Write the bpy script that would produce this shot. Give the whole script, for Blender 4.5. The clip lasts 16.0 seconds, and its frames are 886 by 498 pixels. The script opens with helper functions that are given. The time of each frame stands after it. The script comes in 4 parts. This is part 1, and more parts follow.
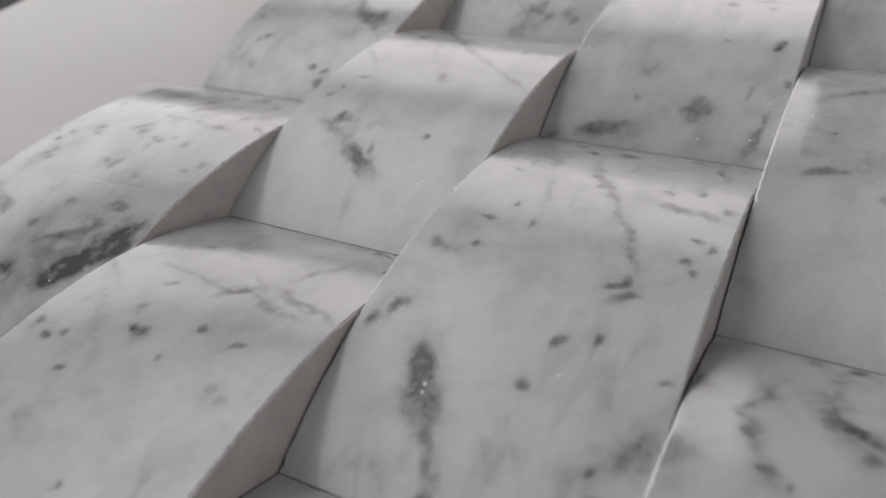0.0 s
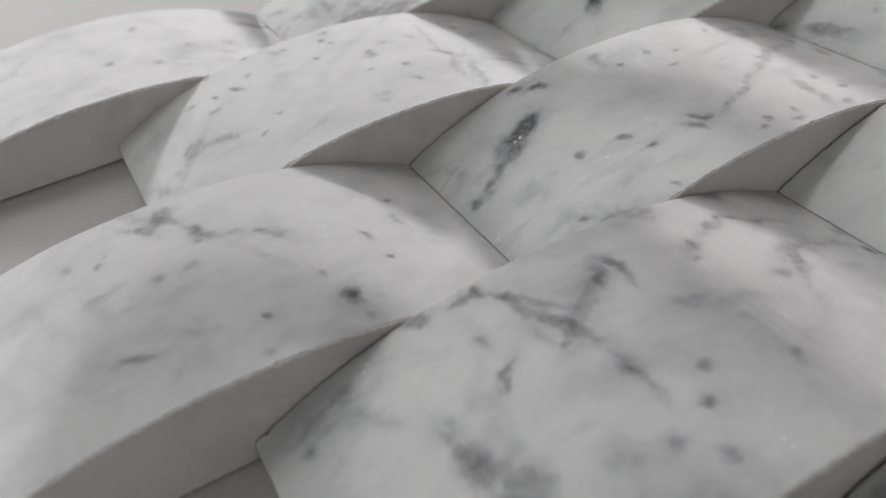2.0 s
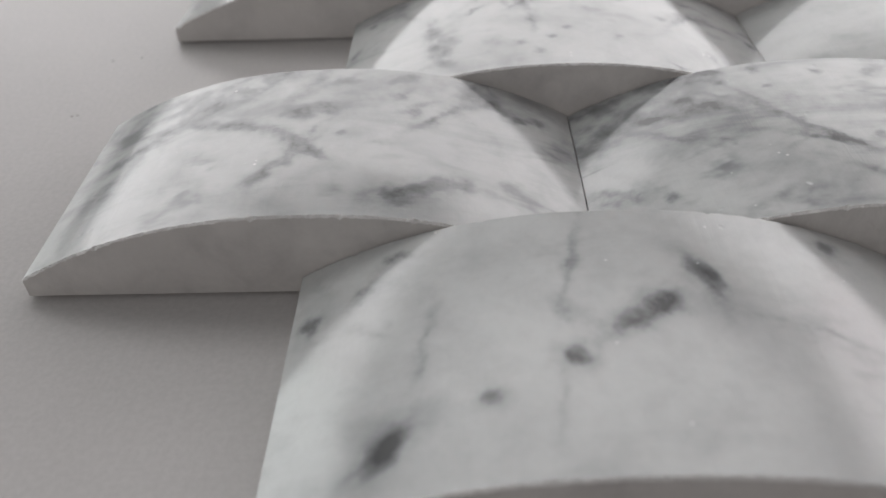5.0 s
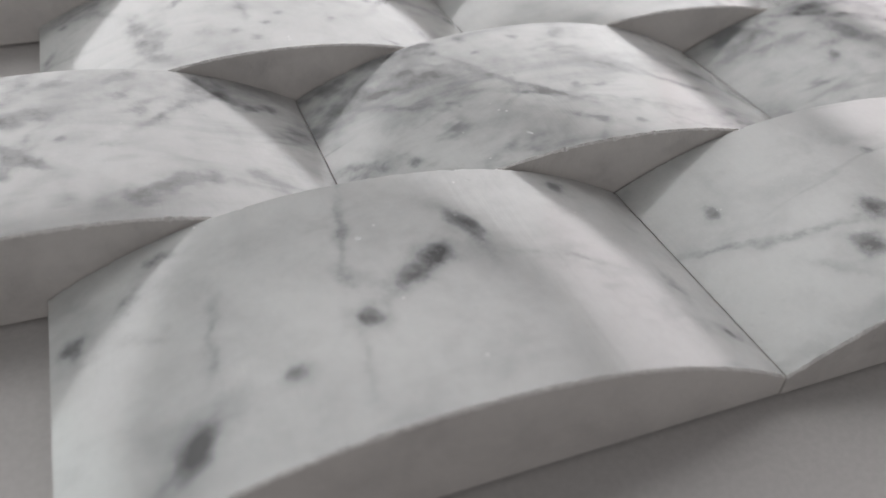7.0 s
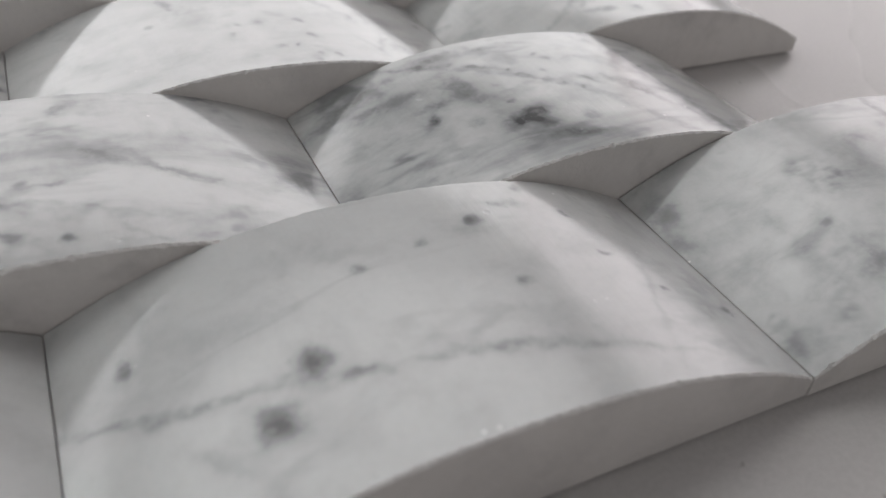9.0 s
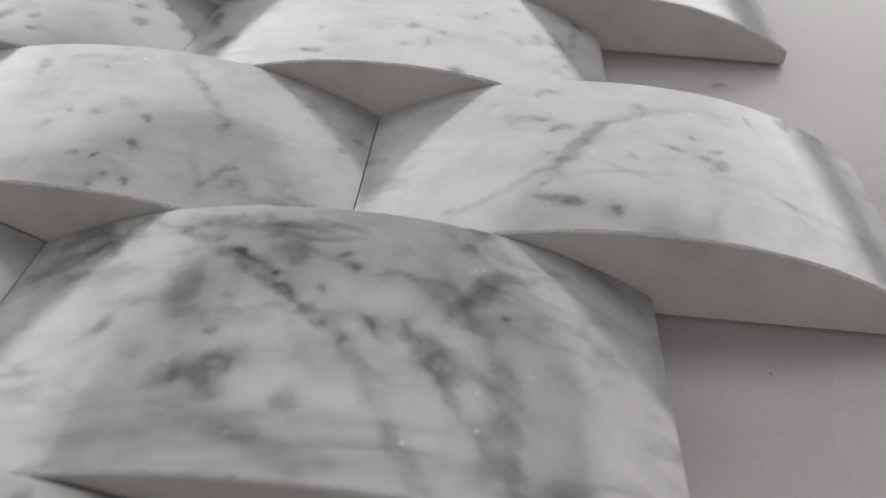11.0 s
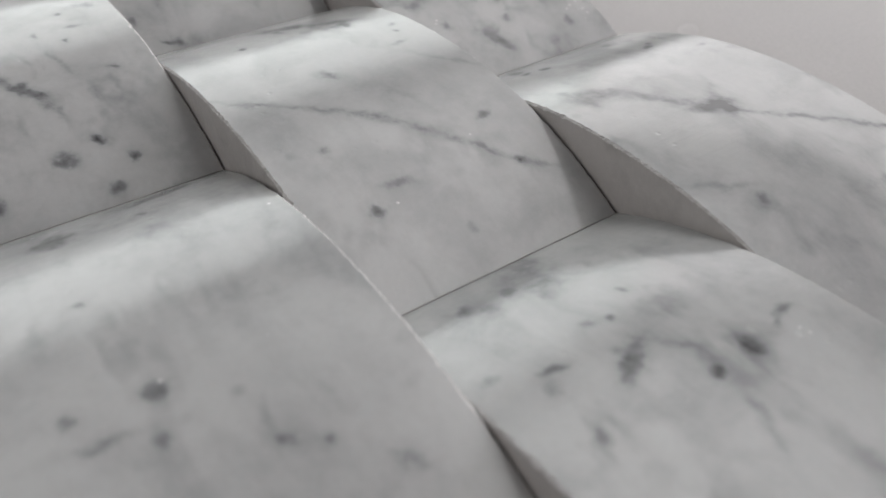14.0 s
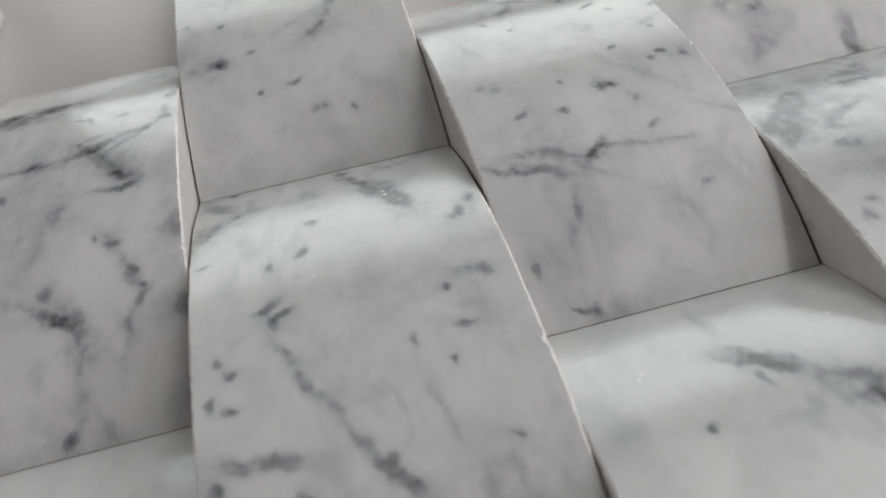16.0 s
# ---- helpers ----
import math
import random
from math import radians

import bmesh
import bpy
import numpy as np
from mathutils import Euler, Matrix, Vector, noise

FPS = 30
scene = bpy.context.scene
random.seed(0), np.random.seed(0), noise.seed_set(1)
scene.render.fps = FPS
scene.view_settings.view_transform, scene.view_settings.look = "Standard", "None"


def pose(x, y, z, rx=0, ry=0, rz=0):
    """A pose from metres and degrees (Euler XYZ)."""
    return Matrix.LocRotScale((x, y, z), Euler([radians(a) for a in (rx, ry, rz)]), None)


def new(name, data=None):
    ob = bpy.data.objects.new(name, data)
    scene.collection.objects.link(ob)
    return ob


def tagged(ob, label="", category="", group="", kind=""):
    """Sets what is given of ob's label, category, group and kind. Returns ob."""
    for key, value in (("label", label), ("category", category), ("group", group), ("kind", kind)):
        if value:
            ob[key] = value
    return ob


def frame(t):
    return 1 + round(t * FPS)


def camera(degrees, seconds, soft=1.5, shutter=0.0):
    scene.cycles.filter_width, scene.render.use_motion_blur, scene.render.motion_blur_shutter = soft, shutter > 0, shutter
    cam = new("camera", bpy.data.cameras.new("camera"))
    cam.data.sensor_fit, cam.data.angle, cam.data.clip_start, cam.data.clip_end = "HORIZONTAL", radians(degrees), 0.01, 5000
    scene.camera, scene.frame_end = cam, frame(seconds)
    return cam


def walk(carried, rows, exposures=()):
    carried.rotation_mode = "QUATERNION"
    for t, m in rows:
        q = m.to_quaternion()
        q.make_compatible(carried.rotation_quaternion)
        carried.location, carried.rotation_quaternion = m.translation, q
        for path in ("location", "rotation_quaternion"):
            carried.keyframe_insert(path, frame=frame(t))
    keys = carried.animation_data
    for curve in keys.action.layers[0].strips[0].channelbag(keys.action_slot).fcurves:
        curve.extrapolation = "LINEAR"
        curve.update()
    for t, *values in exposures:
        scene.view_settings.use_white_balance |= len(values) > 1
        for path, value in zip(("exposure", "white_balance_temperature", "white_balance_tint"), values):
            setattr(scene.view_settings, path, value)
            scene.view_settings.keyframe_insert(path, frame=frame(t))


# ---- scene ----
cam = camera(57.8, 16.0, soft=1.5)
cam.data.dof.use_dof, cam.data.dof.focus_distance, cam.data.dof.aperture_fstop = True, 0.145, 17.0
walk(cam, [
    (0.0, pose(0.0006, 0.1376, 0.0967, 52.74, 6.10, -62.84)),
    (0.4, pose(-0.0053, 0.1270, 0.0966, 51.92, 6.01, -55.88)),
    (0.7, pose(-0.0094, 0.1195, 0.0951, 51.40, 5.50, -50.81)),
    (1.0, pose(-0.0100, 0.1109, 0.0926, 51.21, 5.67, -45.82)),
    (1.5, pose(-0.0083, 0.0930, 0.0955, 51.04, 5.95, -37.52)),
    (2.0, pose(-0.0044, 0.0712, 0.0932, 51.13, 5.89, -29.33)),
    (2.5, pose(0.0030, 0.0485, 0.0920, 50.90, 5.64, -21.21)),
    (3.0, pose(0.0110, 0.0254, 0.0921, 50.78, 5.16, -13.41)),
    (3.5, pose(0.0184, 0.0035, 0.0911, 50.37, 4.97, -6.03)),
    (4.0, pose(0.0350, -0.0194, 0.0891, 51.15, 4.19, 1.09)),
    (4.2, pose(0.0413, -0.0283, 0.0892, 50.86, 3.95, 3.35)),
    (6.3, pose(-0.0040, -0.0642, 0.1004, 51.07, -3.18, -13.27)),
    (6.5, pose(-0.0029, -0.0612, 0.0984, 50.98, -3.25, -15.87)),
    (7.0, pose(0.0174, -0.0551, 0.0910, 51.01, -3.71, -21.45)),
    (7.5, pose(0.0409, -0.0532, 0.0867, 51.54, -4.37, -25.71)),
    (8.0, pose(0.0601, -0.0509, 0.0901, 51.72, -4.42, -28.05)),
    (8.5, pose(0.0793, -0.0499, 0.0910, 52.03, -4.17, -29.26)),
    (9.0, pose(0.1111, -0.0489, 0.0888, 52.19, -3.88, -25.40)),
    (9.2, pose(0.1264, -0.0470, 0.0879, 52.24, -3.59, -22.76)),
    (11.3, pose(0.2324, 0.0125, 0.0916, 50.89, -1.27, 9.17)),
    (11.5, pose(0.2397, 0.0209, 0.0928, 50.41, -0.54, 12.16)),
    (11.7, pose(0.2434, 0.0292, 0.0955, 49.76, -1.69, 14.74)),
    (12.0, pose(0.2513, 0.0423, 0.0949, 49.61, -2.22, 19.25)),
    (12.5, pose(0.2687, 0.0681, 0.0900, 50.42, 0.12, 27.80)),
    (13.0, pose(0.2772, 0.0987, 0.0893, 50.42, -0.68, 35.75)),
    (13.5, pose(0.2815, 0.1320, 0.0901, 49.64, -0.91, 44.89)),
    (14.0, pose(0.2720, 0.1612, 0.0897, 49.64, -1.17, 54.63)),
    (14.5, pose(0.2538, 0.1791, 0.0917, 48.33, -1.10, 64.43)),
    (15.0, pose(0.2308, 0.1885, 0.0917, 46.75, -0.28, 72.30)),
    (15.5, pose(0.1978, 0.1864, 0.0961, 44.77, 2.90, 73.77)),
    (16.0, pose(0.1711, 0.1773, 0.1086, 42.39, 4.90, 75.58)),
], exposures=[(0.0, -0.27), (1.5, -0.29), (3.0, -0.05), (4.0, -0.10), (9.0, -0.05), (12.0, -0.20), (13.0, -0.26), (14.0, -0.19), (16.0, -0.05)])


# ---- world and light ----
world = bpy.data.worlds.new("sky")
scene.world = world
world.use_nodes = True
bg = world.node_tree.nodes["Background"]
bg.inputs["Color"].default_value = (0.8, 0.88, 1.0, 1)
bg.inputs["Strength"].default_value = 0.3

ROOM, FLOOR_Z, CEIL_Z = 3.6, -0.75, 2.60
SILL, HEAD = 0.45, 2.42
SOUTH_SILL, SOUTH_HEAD, SOUTH_HALF = 1.70, 2.45, 2.0
HALF, WEST_FROM, EAST_FROM = 3.59, -0.9, 0.3
FILL_RADIANCE = 1.35


def window_light(name, m, wide, high, radiance, colour):
    """An area lamp in a window opening out of view, standing in for overcast daylight."""
    lamp = bpy.data.lights.new(name, "AREA")
    lamp.shape, lamp.size, lamp.size_y = "RECTANGLE", wide, high
    lamp.energy, lamp.color = radiance * math.pi * wide * high, colour
    ob = new(name, lamp)
    ob.matrix_world = m
    return ob


MID = (SILL + HEAD) / 2
window_light("daylight_north", pose(0, ROOM + 0.006, MID, -90, 0, 0), 2 * HALF, HEAD - SILL, 2.15, (1.0, 0.965, 0.965))
window_light("daylight_east", pose(ROOM + 0.006, (HALF + EAST_FROM) / 2, MID, 90, 0, 90), HALF - EAST_FROM, HEAD - SILL, 2.0, (1.0, 0.91, 0.92))
window_light("daylight_west", pose(-ROOM - 0.006, (HALF + WEST_FROM) / 2, MID, 90, 0, -90), HALF - WEST_FROM, HEAD - SILL, 2.35, (0.965, 1.0, 0.975))
# fill added from the south to lift the tile sides facing it
window_light("fill_south", pose(0, -ROOM - 0.006, (SOUTH_SILL + SOUTH_HEAD) / 2, 90, 0, 0), 2 * SOUTH_HALF, SOUTH_HEAD - SOUTH_SILL, 3.9, (1.0, 0.945, 0.93))


# ---- materials ----
def material(name):
    mat = bpy.data.materials.new(name)
    mat.use_nodes = True
    nodes = mat.node_tree.nodes
    return mat, nodes, mat.node_tree.links, nodes["Principled BSDF"]


def node(nodes, kind, **values):
    n = nodes.new(kind)
    for key, value in values.items():
        n.inputs[key].default_value = value
    return n


def noise_tex(nodes, links, vector, scale, detail=4.0, rough=0.55, distort=0.0):
    n = node(nodes, "ShaderNodeTexNoise", Scale=scale, Detail=detail, Roughness=rough, Distortion=distort)
    links.new(vector, n.inputs["Vector"])
    return n.outputs["Fac"]


def math_node(nodes, links, op, a, b=None, clamp=False):
    n = nodes.new("ShaderNodeMath")
    n.operation, n.use_clamp = op, clamp
    for socket, value in zip(n.inputs, (a, b)):
        if value is None:
            continue
        if isinstance(value, (int, float)):
            socket.default_value = value
        else:
            links.new(value, socket)
    return n.outputs[0]


def remap(nodes, links, value, lo, hi, to_lo=0.0, to_hi=1.0, smooth=True):
    n = nodes.new("ShaderNodeMapRange")
    n.interpolation_type = "SMOOTHSTEP" if smooth else "LINEAR"
    links.new(value, n.inputs["Value"])
    for key, v in (("From Min", lo), ("From Max", hi), ("To Min", to_lo), ("To Max", to_hi)):
        n.inputs[key].default_value = v
    return n.outputs["Result"]


def plain(name, colour, rough=0.5, grain=40.0, vary=0.08, bump=0.1, metal=0.0):
    """A painted, wooden or stone surface with grain at two scales."""
    mat, nodes, links, bsdf = material(name)
    at = nodes.new("ShaderNodeTexCoord").outputs["Object"]
    fine = noise_tex(nodes, links, at, grain)
    broad = noise_tex(nodes, links, at, grain * 0.07)
    both = math_node(nodes, links, "ADD", math_node(nodes, links, "MULTIPLY", fine, 0.5), math_node(nodes, links, "MULTIPLY", broad, 0.5))
    ramp = nodes.new("ShaderNodeValToRGB")
    links.new(both, ramp.inputs[0])
    ramp.color_ramp.elements[0].position, ramp.color_ramp.elements[1].position = 0.3, 0.7
    ramp.color_ramp.elements[0].color = (*[c * (1 - vary) for c in colour], 1)
    ramp.color_ramp.elements[1].color = (*[min(1, c * (1 + vary)) for c in colour], 1)
    links.new(ramp.outputs[0], bsdf.inputs["Base Color"])
    bsdf.inputs["Roughness"].default_value = rough
    bsdf.inputs["Metallic"].default_value = metal
    b = node(nodes, "ShaderNodeBump", Strength=bump, Distance=0.002)
    links.new(fine, b.inputs["Height"])
    links.new(b.outputs[0], bsdf.inputs["Normal"])
    return mat


def stone_mark(name, vein):
    """One dark mark in the stone with a smoky halo, added to those before it; long narrow veins are faint and break into beads."""
    tree = bpy.data.node_groups.new(name, "ShaderNodeTree")
    for key, kind in (("Vector", "Vector"), ("Location", "Vector"), ("Rotation", "Vector"), ("Scale", "Vector"), ("Depth", "Float"), ("Beads", "Float"), ("Before", "Float")):
        tree.interface.new_socket(key, in_out="INPUT", socket_type="NodeSocket" + kind)
    tree.interface.new_socket("Total", in_out="OUTPUT", socket_type="NodeSocketFloat")
    nodes, links = tree.nodes, tree.links
    start, end = nodes.new("NodeGroupInput"), nodes.new("NodeGroupOutput")
    local = nodes.new("ShaderNodeMapping")
    local.vector_type = "TEXTURE"
    for key in ("Vector", "Location", "Rotation", "Scale"):
        links.new(start.outputs[key], local.inputs[key])
    away = nodes.new("ShaderNodeVectorMath")
    away.operation = "LENGTH"
    links.new(local.outputs[0], away.inputs[0])
    core = remap(nodes, links, away.outputs["Value"], 0.0, 1.9 if vein else 1.7, 0.58 if vein else 1.05, 0.0)
    if vein:
        core = math_node(nodes, links, "MULTIPLY", core, start.outputs["Beads"])
    halo = remap(nodes, links, away.outputs["Value"], 0.3, 3.4, 0.20, 0.0)
    both = math_node(nodes, links, "MULTIPLY", math_node(nodes, links, "ADD", core, halo), start.outputs["Depth"])
    links.new(math_node(nodes, links, "ADD", both, start.outputs["Before"]), end.inputs["Total"])
    return tree


SPOT_MARK, VEIN_MARK = stone_mark("spot_mark", False), stone_mark("vein_mark", True)


def marble_colour(nodes, links, at, seed, cloud, lean, marks):
    """Grey-veined white marble: soft clouds, leaning hair veins, and the dark spots and veins of one piece (metres)."""
    shift = node(nodes, "ShaderNodeMapping", Location=(seed * 1.7, seed * 0.9, seed * 2.3))
    links.new(at, shift.inputs["Vector"])
    stone = shift.outputs[0]
    # clouds drawn out along the bedding
    bed = node(nodes, "ShaderNodeMapping", Rotation=(0, 0, radians(lean)), Scale=(14, 55, 30))
    links.new(stone, bed.inputs["Vector"])
    soft = remap(nodes, links, noise_tex(nodes, links, bed.outputs[0], 1.0, 6.0, 0.6, 0.5), 0.46, 0.78)
    streak = node(nodes, "ShaderNodeMapping", Rotation=(0, 0, radians(lean + 12)), Scale=(34, 80, 60))
    links.new(stone, streak.inputs["Vector"])
    wisps = remap(nodes, links, noise_tex(nodes, links, streak.outputs[0], 1.0, 4.0, 0.55, 0.6), 0.56, 0.80)
    dark = math_node(nodes, links, "MULTIPLY", soft, 0.55 * cloud)
    dark = math_node(nodes, links, "ADD", dark, math_node(nodes, links, "MULTIPLY", wisps, 0.55 * cloud))
    # hair veins where a warped noise crosses its middle value
    warp = noise_tex(nodes, links, bed.outputs[0], 0.55, 4.0, 0.55, 0.3)
    hair = remap(nodes, links, math_node(nodes, links, "ABSOLUTE", math_node(nodes, links, "SUBTRACT", warp, 0.5)), 0.0, 0.022, 0.8, 0.0)
    patchy = remap(nodes, links, noise_tex(nodes, links, stone, 33.0, 2.0), 0.5, 0.72)
    # a finer net of smoky threads, coming and going
    round_bed = node(nodes, "ShaderNodeMapping", Rotation=(0, 0, radians(lean)), Scale=(38, 66, 50))
    links.new(stone, round_bed.inputs["Vector"])
    web = noise_tex(nodes, links, round_bed.outputs[0], 1.0, 4.0, 0.55, 0.15)
    thread = remap(nodes, links, math_node(nodes, links, "ABSOLUTE", math_node(nodes, links, "SUBTRACT", web, 0.52)), 0.0, 0.075, 0.9, 0.0)
    where = remap(nodes, links, noise_tex(nodes, links, stone, 60.0, 3.0, 0.6), 0.50, 0.72)
    dark = math_node(nodes, links, "ADD", dark, math_node(nodes, links, "MULTIPLY", math_node(nodes, links, "MULTIPLY", thread, where), 0.50 * cloud + 0.09))
    dark = math_node(nodes, links, "ADD", dark, math_node(nodes, links, "MULTIPLY", math_node(nodes, links, "MULTIPLY", hair, patchy), 0.40 * cloud + 0.05))
    # pale grey mottling all over
    mottle = remap(nodes, links, noise_tex(nodes, links, stone, 75.0, 5.0, 0.58, 0.3), 0.42, 0.78)
    dark = math_node(nodes, links, "ADD", dark, math_node(nodes, links, "MULTIPLY", mottle, 0.11 + 0.24 * cloud))
    haze = remap(nodes, links, noise_tex(nodes, links, stone, 26.0, 3.0, 0.55, 0.4), 0.38, 0.70)
    dark = math_node(nodes, links, "ADD", dark, math_node(nodes, links, "MULTIPLY", haze, 0.05 + 0.14 * cloud))
    grain = remap(nodes, links, noise_tex(nodes, links, stone, 620.0, 3.0, 0.7), 0.35, 0.70)
    dark = math_node(nodes, links, "ADD", dark, math_node(nodes, links, "MULTIPLY", grain, 0.02))
    crystal = node(nodes, "ShaderNodeTexVoronoi", Scale=1500.0)
    links.new(stone, crystal.inputs["Vector"])
    shade = nodes.new("ShaderNodeSeparateXYZ")
    links.new(crystal.outputs["Color"], shade.inputs[0])
    dark = math_node(nodes, links, "ADD", dark, math_node(nodes, links, "MULTIPLY", shade.outputs[0], 0.014))
    # small freckles
    cells = node(nodes, "ShaderNodeTexVoronoi", Scale=95.0)
    links.new(stone, cells.inputs["Vector"])
    freckle = remap(nodes, links, cells.outputs["Distance"], 0.05, 0.16, 1.0, 0.0)
    rare = remap(nodes, links, noise_tex(nodes, links, stone, 40.0, 2.0), 0.60, 0.70)
    dark = math_node(nodes, links, "ADD", dark, math_node(nodes, links, "MULTIPLY", math_node(nodes, links, "MULTIPLY", freckle, rare), 0.22))
    if marks:
        push = node(nodes, "ShaderNodeTexNoise", Scale=250.0, Detail=3.0, Roughness=0.5)
        links.new(stone, push.inputs["Vector"])
        centred = nodes.new("ShaderNodeVectorMath")
        centred.operation = "SUBTRACT"
        links.new(push.outputs["Color"], centred.inputs[0])
        centred.inputs[1].default_value = (0.5, 0.5, 0.5)
        bent = nodes.new("ShaderNodeVectorMath")
        bent.operation = "MULTIPLY_ADD"
        links.new(centred.outputs[0], bent.inputs[0])
        bent.inputs[1].default_value = (0.0036, 0.0036, 0.0)
        links.new(at, bent.inputs[2])
        flat = nodes.new("ShaderNodeVectorMath")
        flat.operation = "MULTIPLY"
        links.new(bent.outputs[0], flat.inputs[0])
        flat.inputs[1].default_value = (1, 1, 0)
        rough_edge = remap(nodes, links, noise_tex(nodes, links, stone, 280.0, 4.0, 0.6), 0.36, 0.62, 0.55, 1.15)
        beads = remap(nodes, links, noise_tex(nodes, links, stone, 210.0, 3.0, 0.55), 0.36, 0.62, 0.45, 1.1)
        total = None
        for x, y, a, b, turn, depth in marks:
            vein = a > 3.2 * b
            one = nodes.new("ShaderNodeGroup")
            one.node_tree = VEIN_MARK if vein else SPOT_MARK
            one.inputs["Location"].default_value = (x / 1000, y / 1000, 0)
            one.inputs["Rotation"].default_value = (0, 0, radians(turn))
            one.inputs["Scale"].default_value = (a / 1000, max(b, 0.6) / 1000, 1)
            one.inputs["Depth"].default_value = depth
            links.new(flat.outputs[0], one.inputs["Vector"])
            if vein:
                links.new(beads, one.inputs["Beads"])
            if total:
                links.new(total, one.inputs["Before"])
            total = one.outputs["Total"]
        dark = math_node(nodes, links, "ADD", dark, math_node(nodes, links, "MULTIPLY", math_node(nodes, links, "MINIMUM", total, 0.80), rough_edge))
    dark = math_node(nodes, links, "MINIMUM", dark, 0.93)
    ramp = nodes.new("ShaderNodeValToRGB")
    links.new(dark, ramp.inputs[0])
    ramp.color_ramp.elements[0].position, ramp.color_ramp.elements[0].color = 0.0, (*WHITE_STONE, 1)
    ramp.color_ramp.elements[1].position, ramp.color_ramp.elements[1].color = 1.0, (0.060, 0.060, 0.062, 1)
    mid = ramp.color_ramp.elements.new(0.4)
    mid.color = (0.275, 0.281, 0.285, 1)
    return ramp.outputs[0], stone


WHITE_STONE = (0.590, 0.597, 0.590)


def polished_marble(seed, cloud, lean, marks, bruises):
    """The polished curved face: a clear gloss with fine grinding lines across the piece."""
    mat, nodes, links, bsdf = material("polished_marble")
    at = nodes.new("ShaderNodeTexCoord").outputs["Object"]
    colour, stone = marble_colour(nodes, links, at, seed, cloud, lean, marks)
    # small white glints painted in, strewn about; crushed crystals dense in the bruised places
    grit = node(nodes, "ShaderNodeTexVoronoi", Scale=620.0)
    links.new(stone, grit.inputs["Vector"])
    point = remap(nodes, links, grit.outputs["Distance"], 0.10, 0.26, 1.0, 0.0)
    strewn = remap(nodes, links, noise_tex(nodes, links, stone, 170.0, 1.0), 0.72, 0.76)
    for x, y, a, b in bruises:
        local = node(nodes, "ShaderNodeMapping", Location=(x / 1000, y / 1000, 0), Scale=(a / 1000, b / 1000, 1))
        local.vector_type = "TEXTURE"
        links.new(at, local.inputs["Vector"])
        flat = nodes.new("ShaderNodeVectorMath")
        flat.operation = "MULTIPLY"
        links.new(local.outputs[0], flat.inputs[0])
        flat.inputs[1].default_value = (1, 1, 0)
        away = nodes.new("ShaderNodeVectorMath")
        away.operation = "LENGTH"
        links.new(flat.outputs[0], away.inputs[0])
        strewn = math_node(nodes, links, "MAXIMUM", strewn, remap(nodes, links, away.outputs["Value"], 0.3, 1.1, 1.0, 0.0))
    glints_and_grit = math_node(nodes, links, "MULTIPLY", point, strewn)
    white = nodes.new("ShaderNodeMix")
    white.data_type = "RGBA"
    links.new(math_node(nodes, links, "MULTIPLY", glints_and_grit, 0.8), white.inputs["Factor"])
    links.new(colour, white.inputs["A"])
    white.inputs["B"].default_value = (0.88, 0.87, 0.86, 1)
    links.new(white.outputs["Result"], bsdf.inputs["Base Color"])
    bsdf.inputs["IOR"].default_value = 1.54
    bsdf.inputs["Subsurface Weight"].default_value = 0.35
    bsdf.inputs["Subsurface Radius"].default_value = (1.0, 0.9, 0.85)
    bsdf.inputs["Subsurface Scale"].default_value = 0.0012
    grind = node(nodes, "ShaderNodeMapping", Scale=(520, 14, 30))
    links.new(stone, grind.inputs["Vector"])
    lines = noise_tex(nodes, links, grind.outputs[0], 1.0, 5.0, 0.7)
    ripple = noise_tex(nodes, links, stone, 120.0, 2.0, 0.5)
    pits = noise_tex(nodes, links, stone, 900.0, 2.0, 0.5)
    height = math_node(nodes, links, "ADD", math_node(nodes, links, "MULTIPLY", lines, 0.7), math_node(nodes, links, "MULTIPLY", ripple, 0.45))
    height = math_node(nodes, links, "ADD", height, math_node(nodes, links, "MULTIPLY", pits, 0.05))
    # a few open pits between crystals
    cells = node(nodes, "ShaderNodeTexVoronoi", Scale=330.0)
    links.new(stone, cells.inputs["Vector"])
    pit = remap(nodes, links, cells.outputs["Distance"], 0.10, 0.24, 1.0, 0.0)
    few = remap(nodes, links, noise_tex(nodes, links, stone, 85.0, 2.0), 0.62, 0.66)
    height = math_node(nodes, links, "SUBTRACT", height, math_node(nodes, links, "MULTIPLY", math_node(nodes, links, "MULTIPLY", pit, few), 0.8))
    bump = node(nodes, "ShaderNodeBump", Strength=0.11, Distance=0.0008)
    links.new(height, bump.inputs["Height"])
    links.new(bump.outputs[0], bsdf.inputs["Normal"])
    links.new(remap(nodes, links, noise_tex(nodes, links, stone, 60.0), 0.3, 0.7, 0.06, 0.12), bsdf.inputs["Roughness"])
    return mat


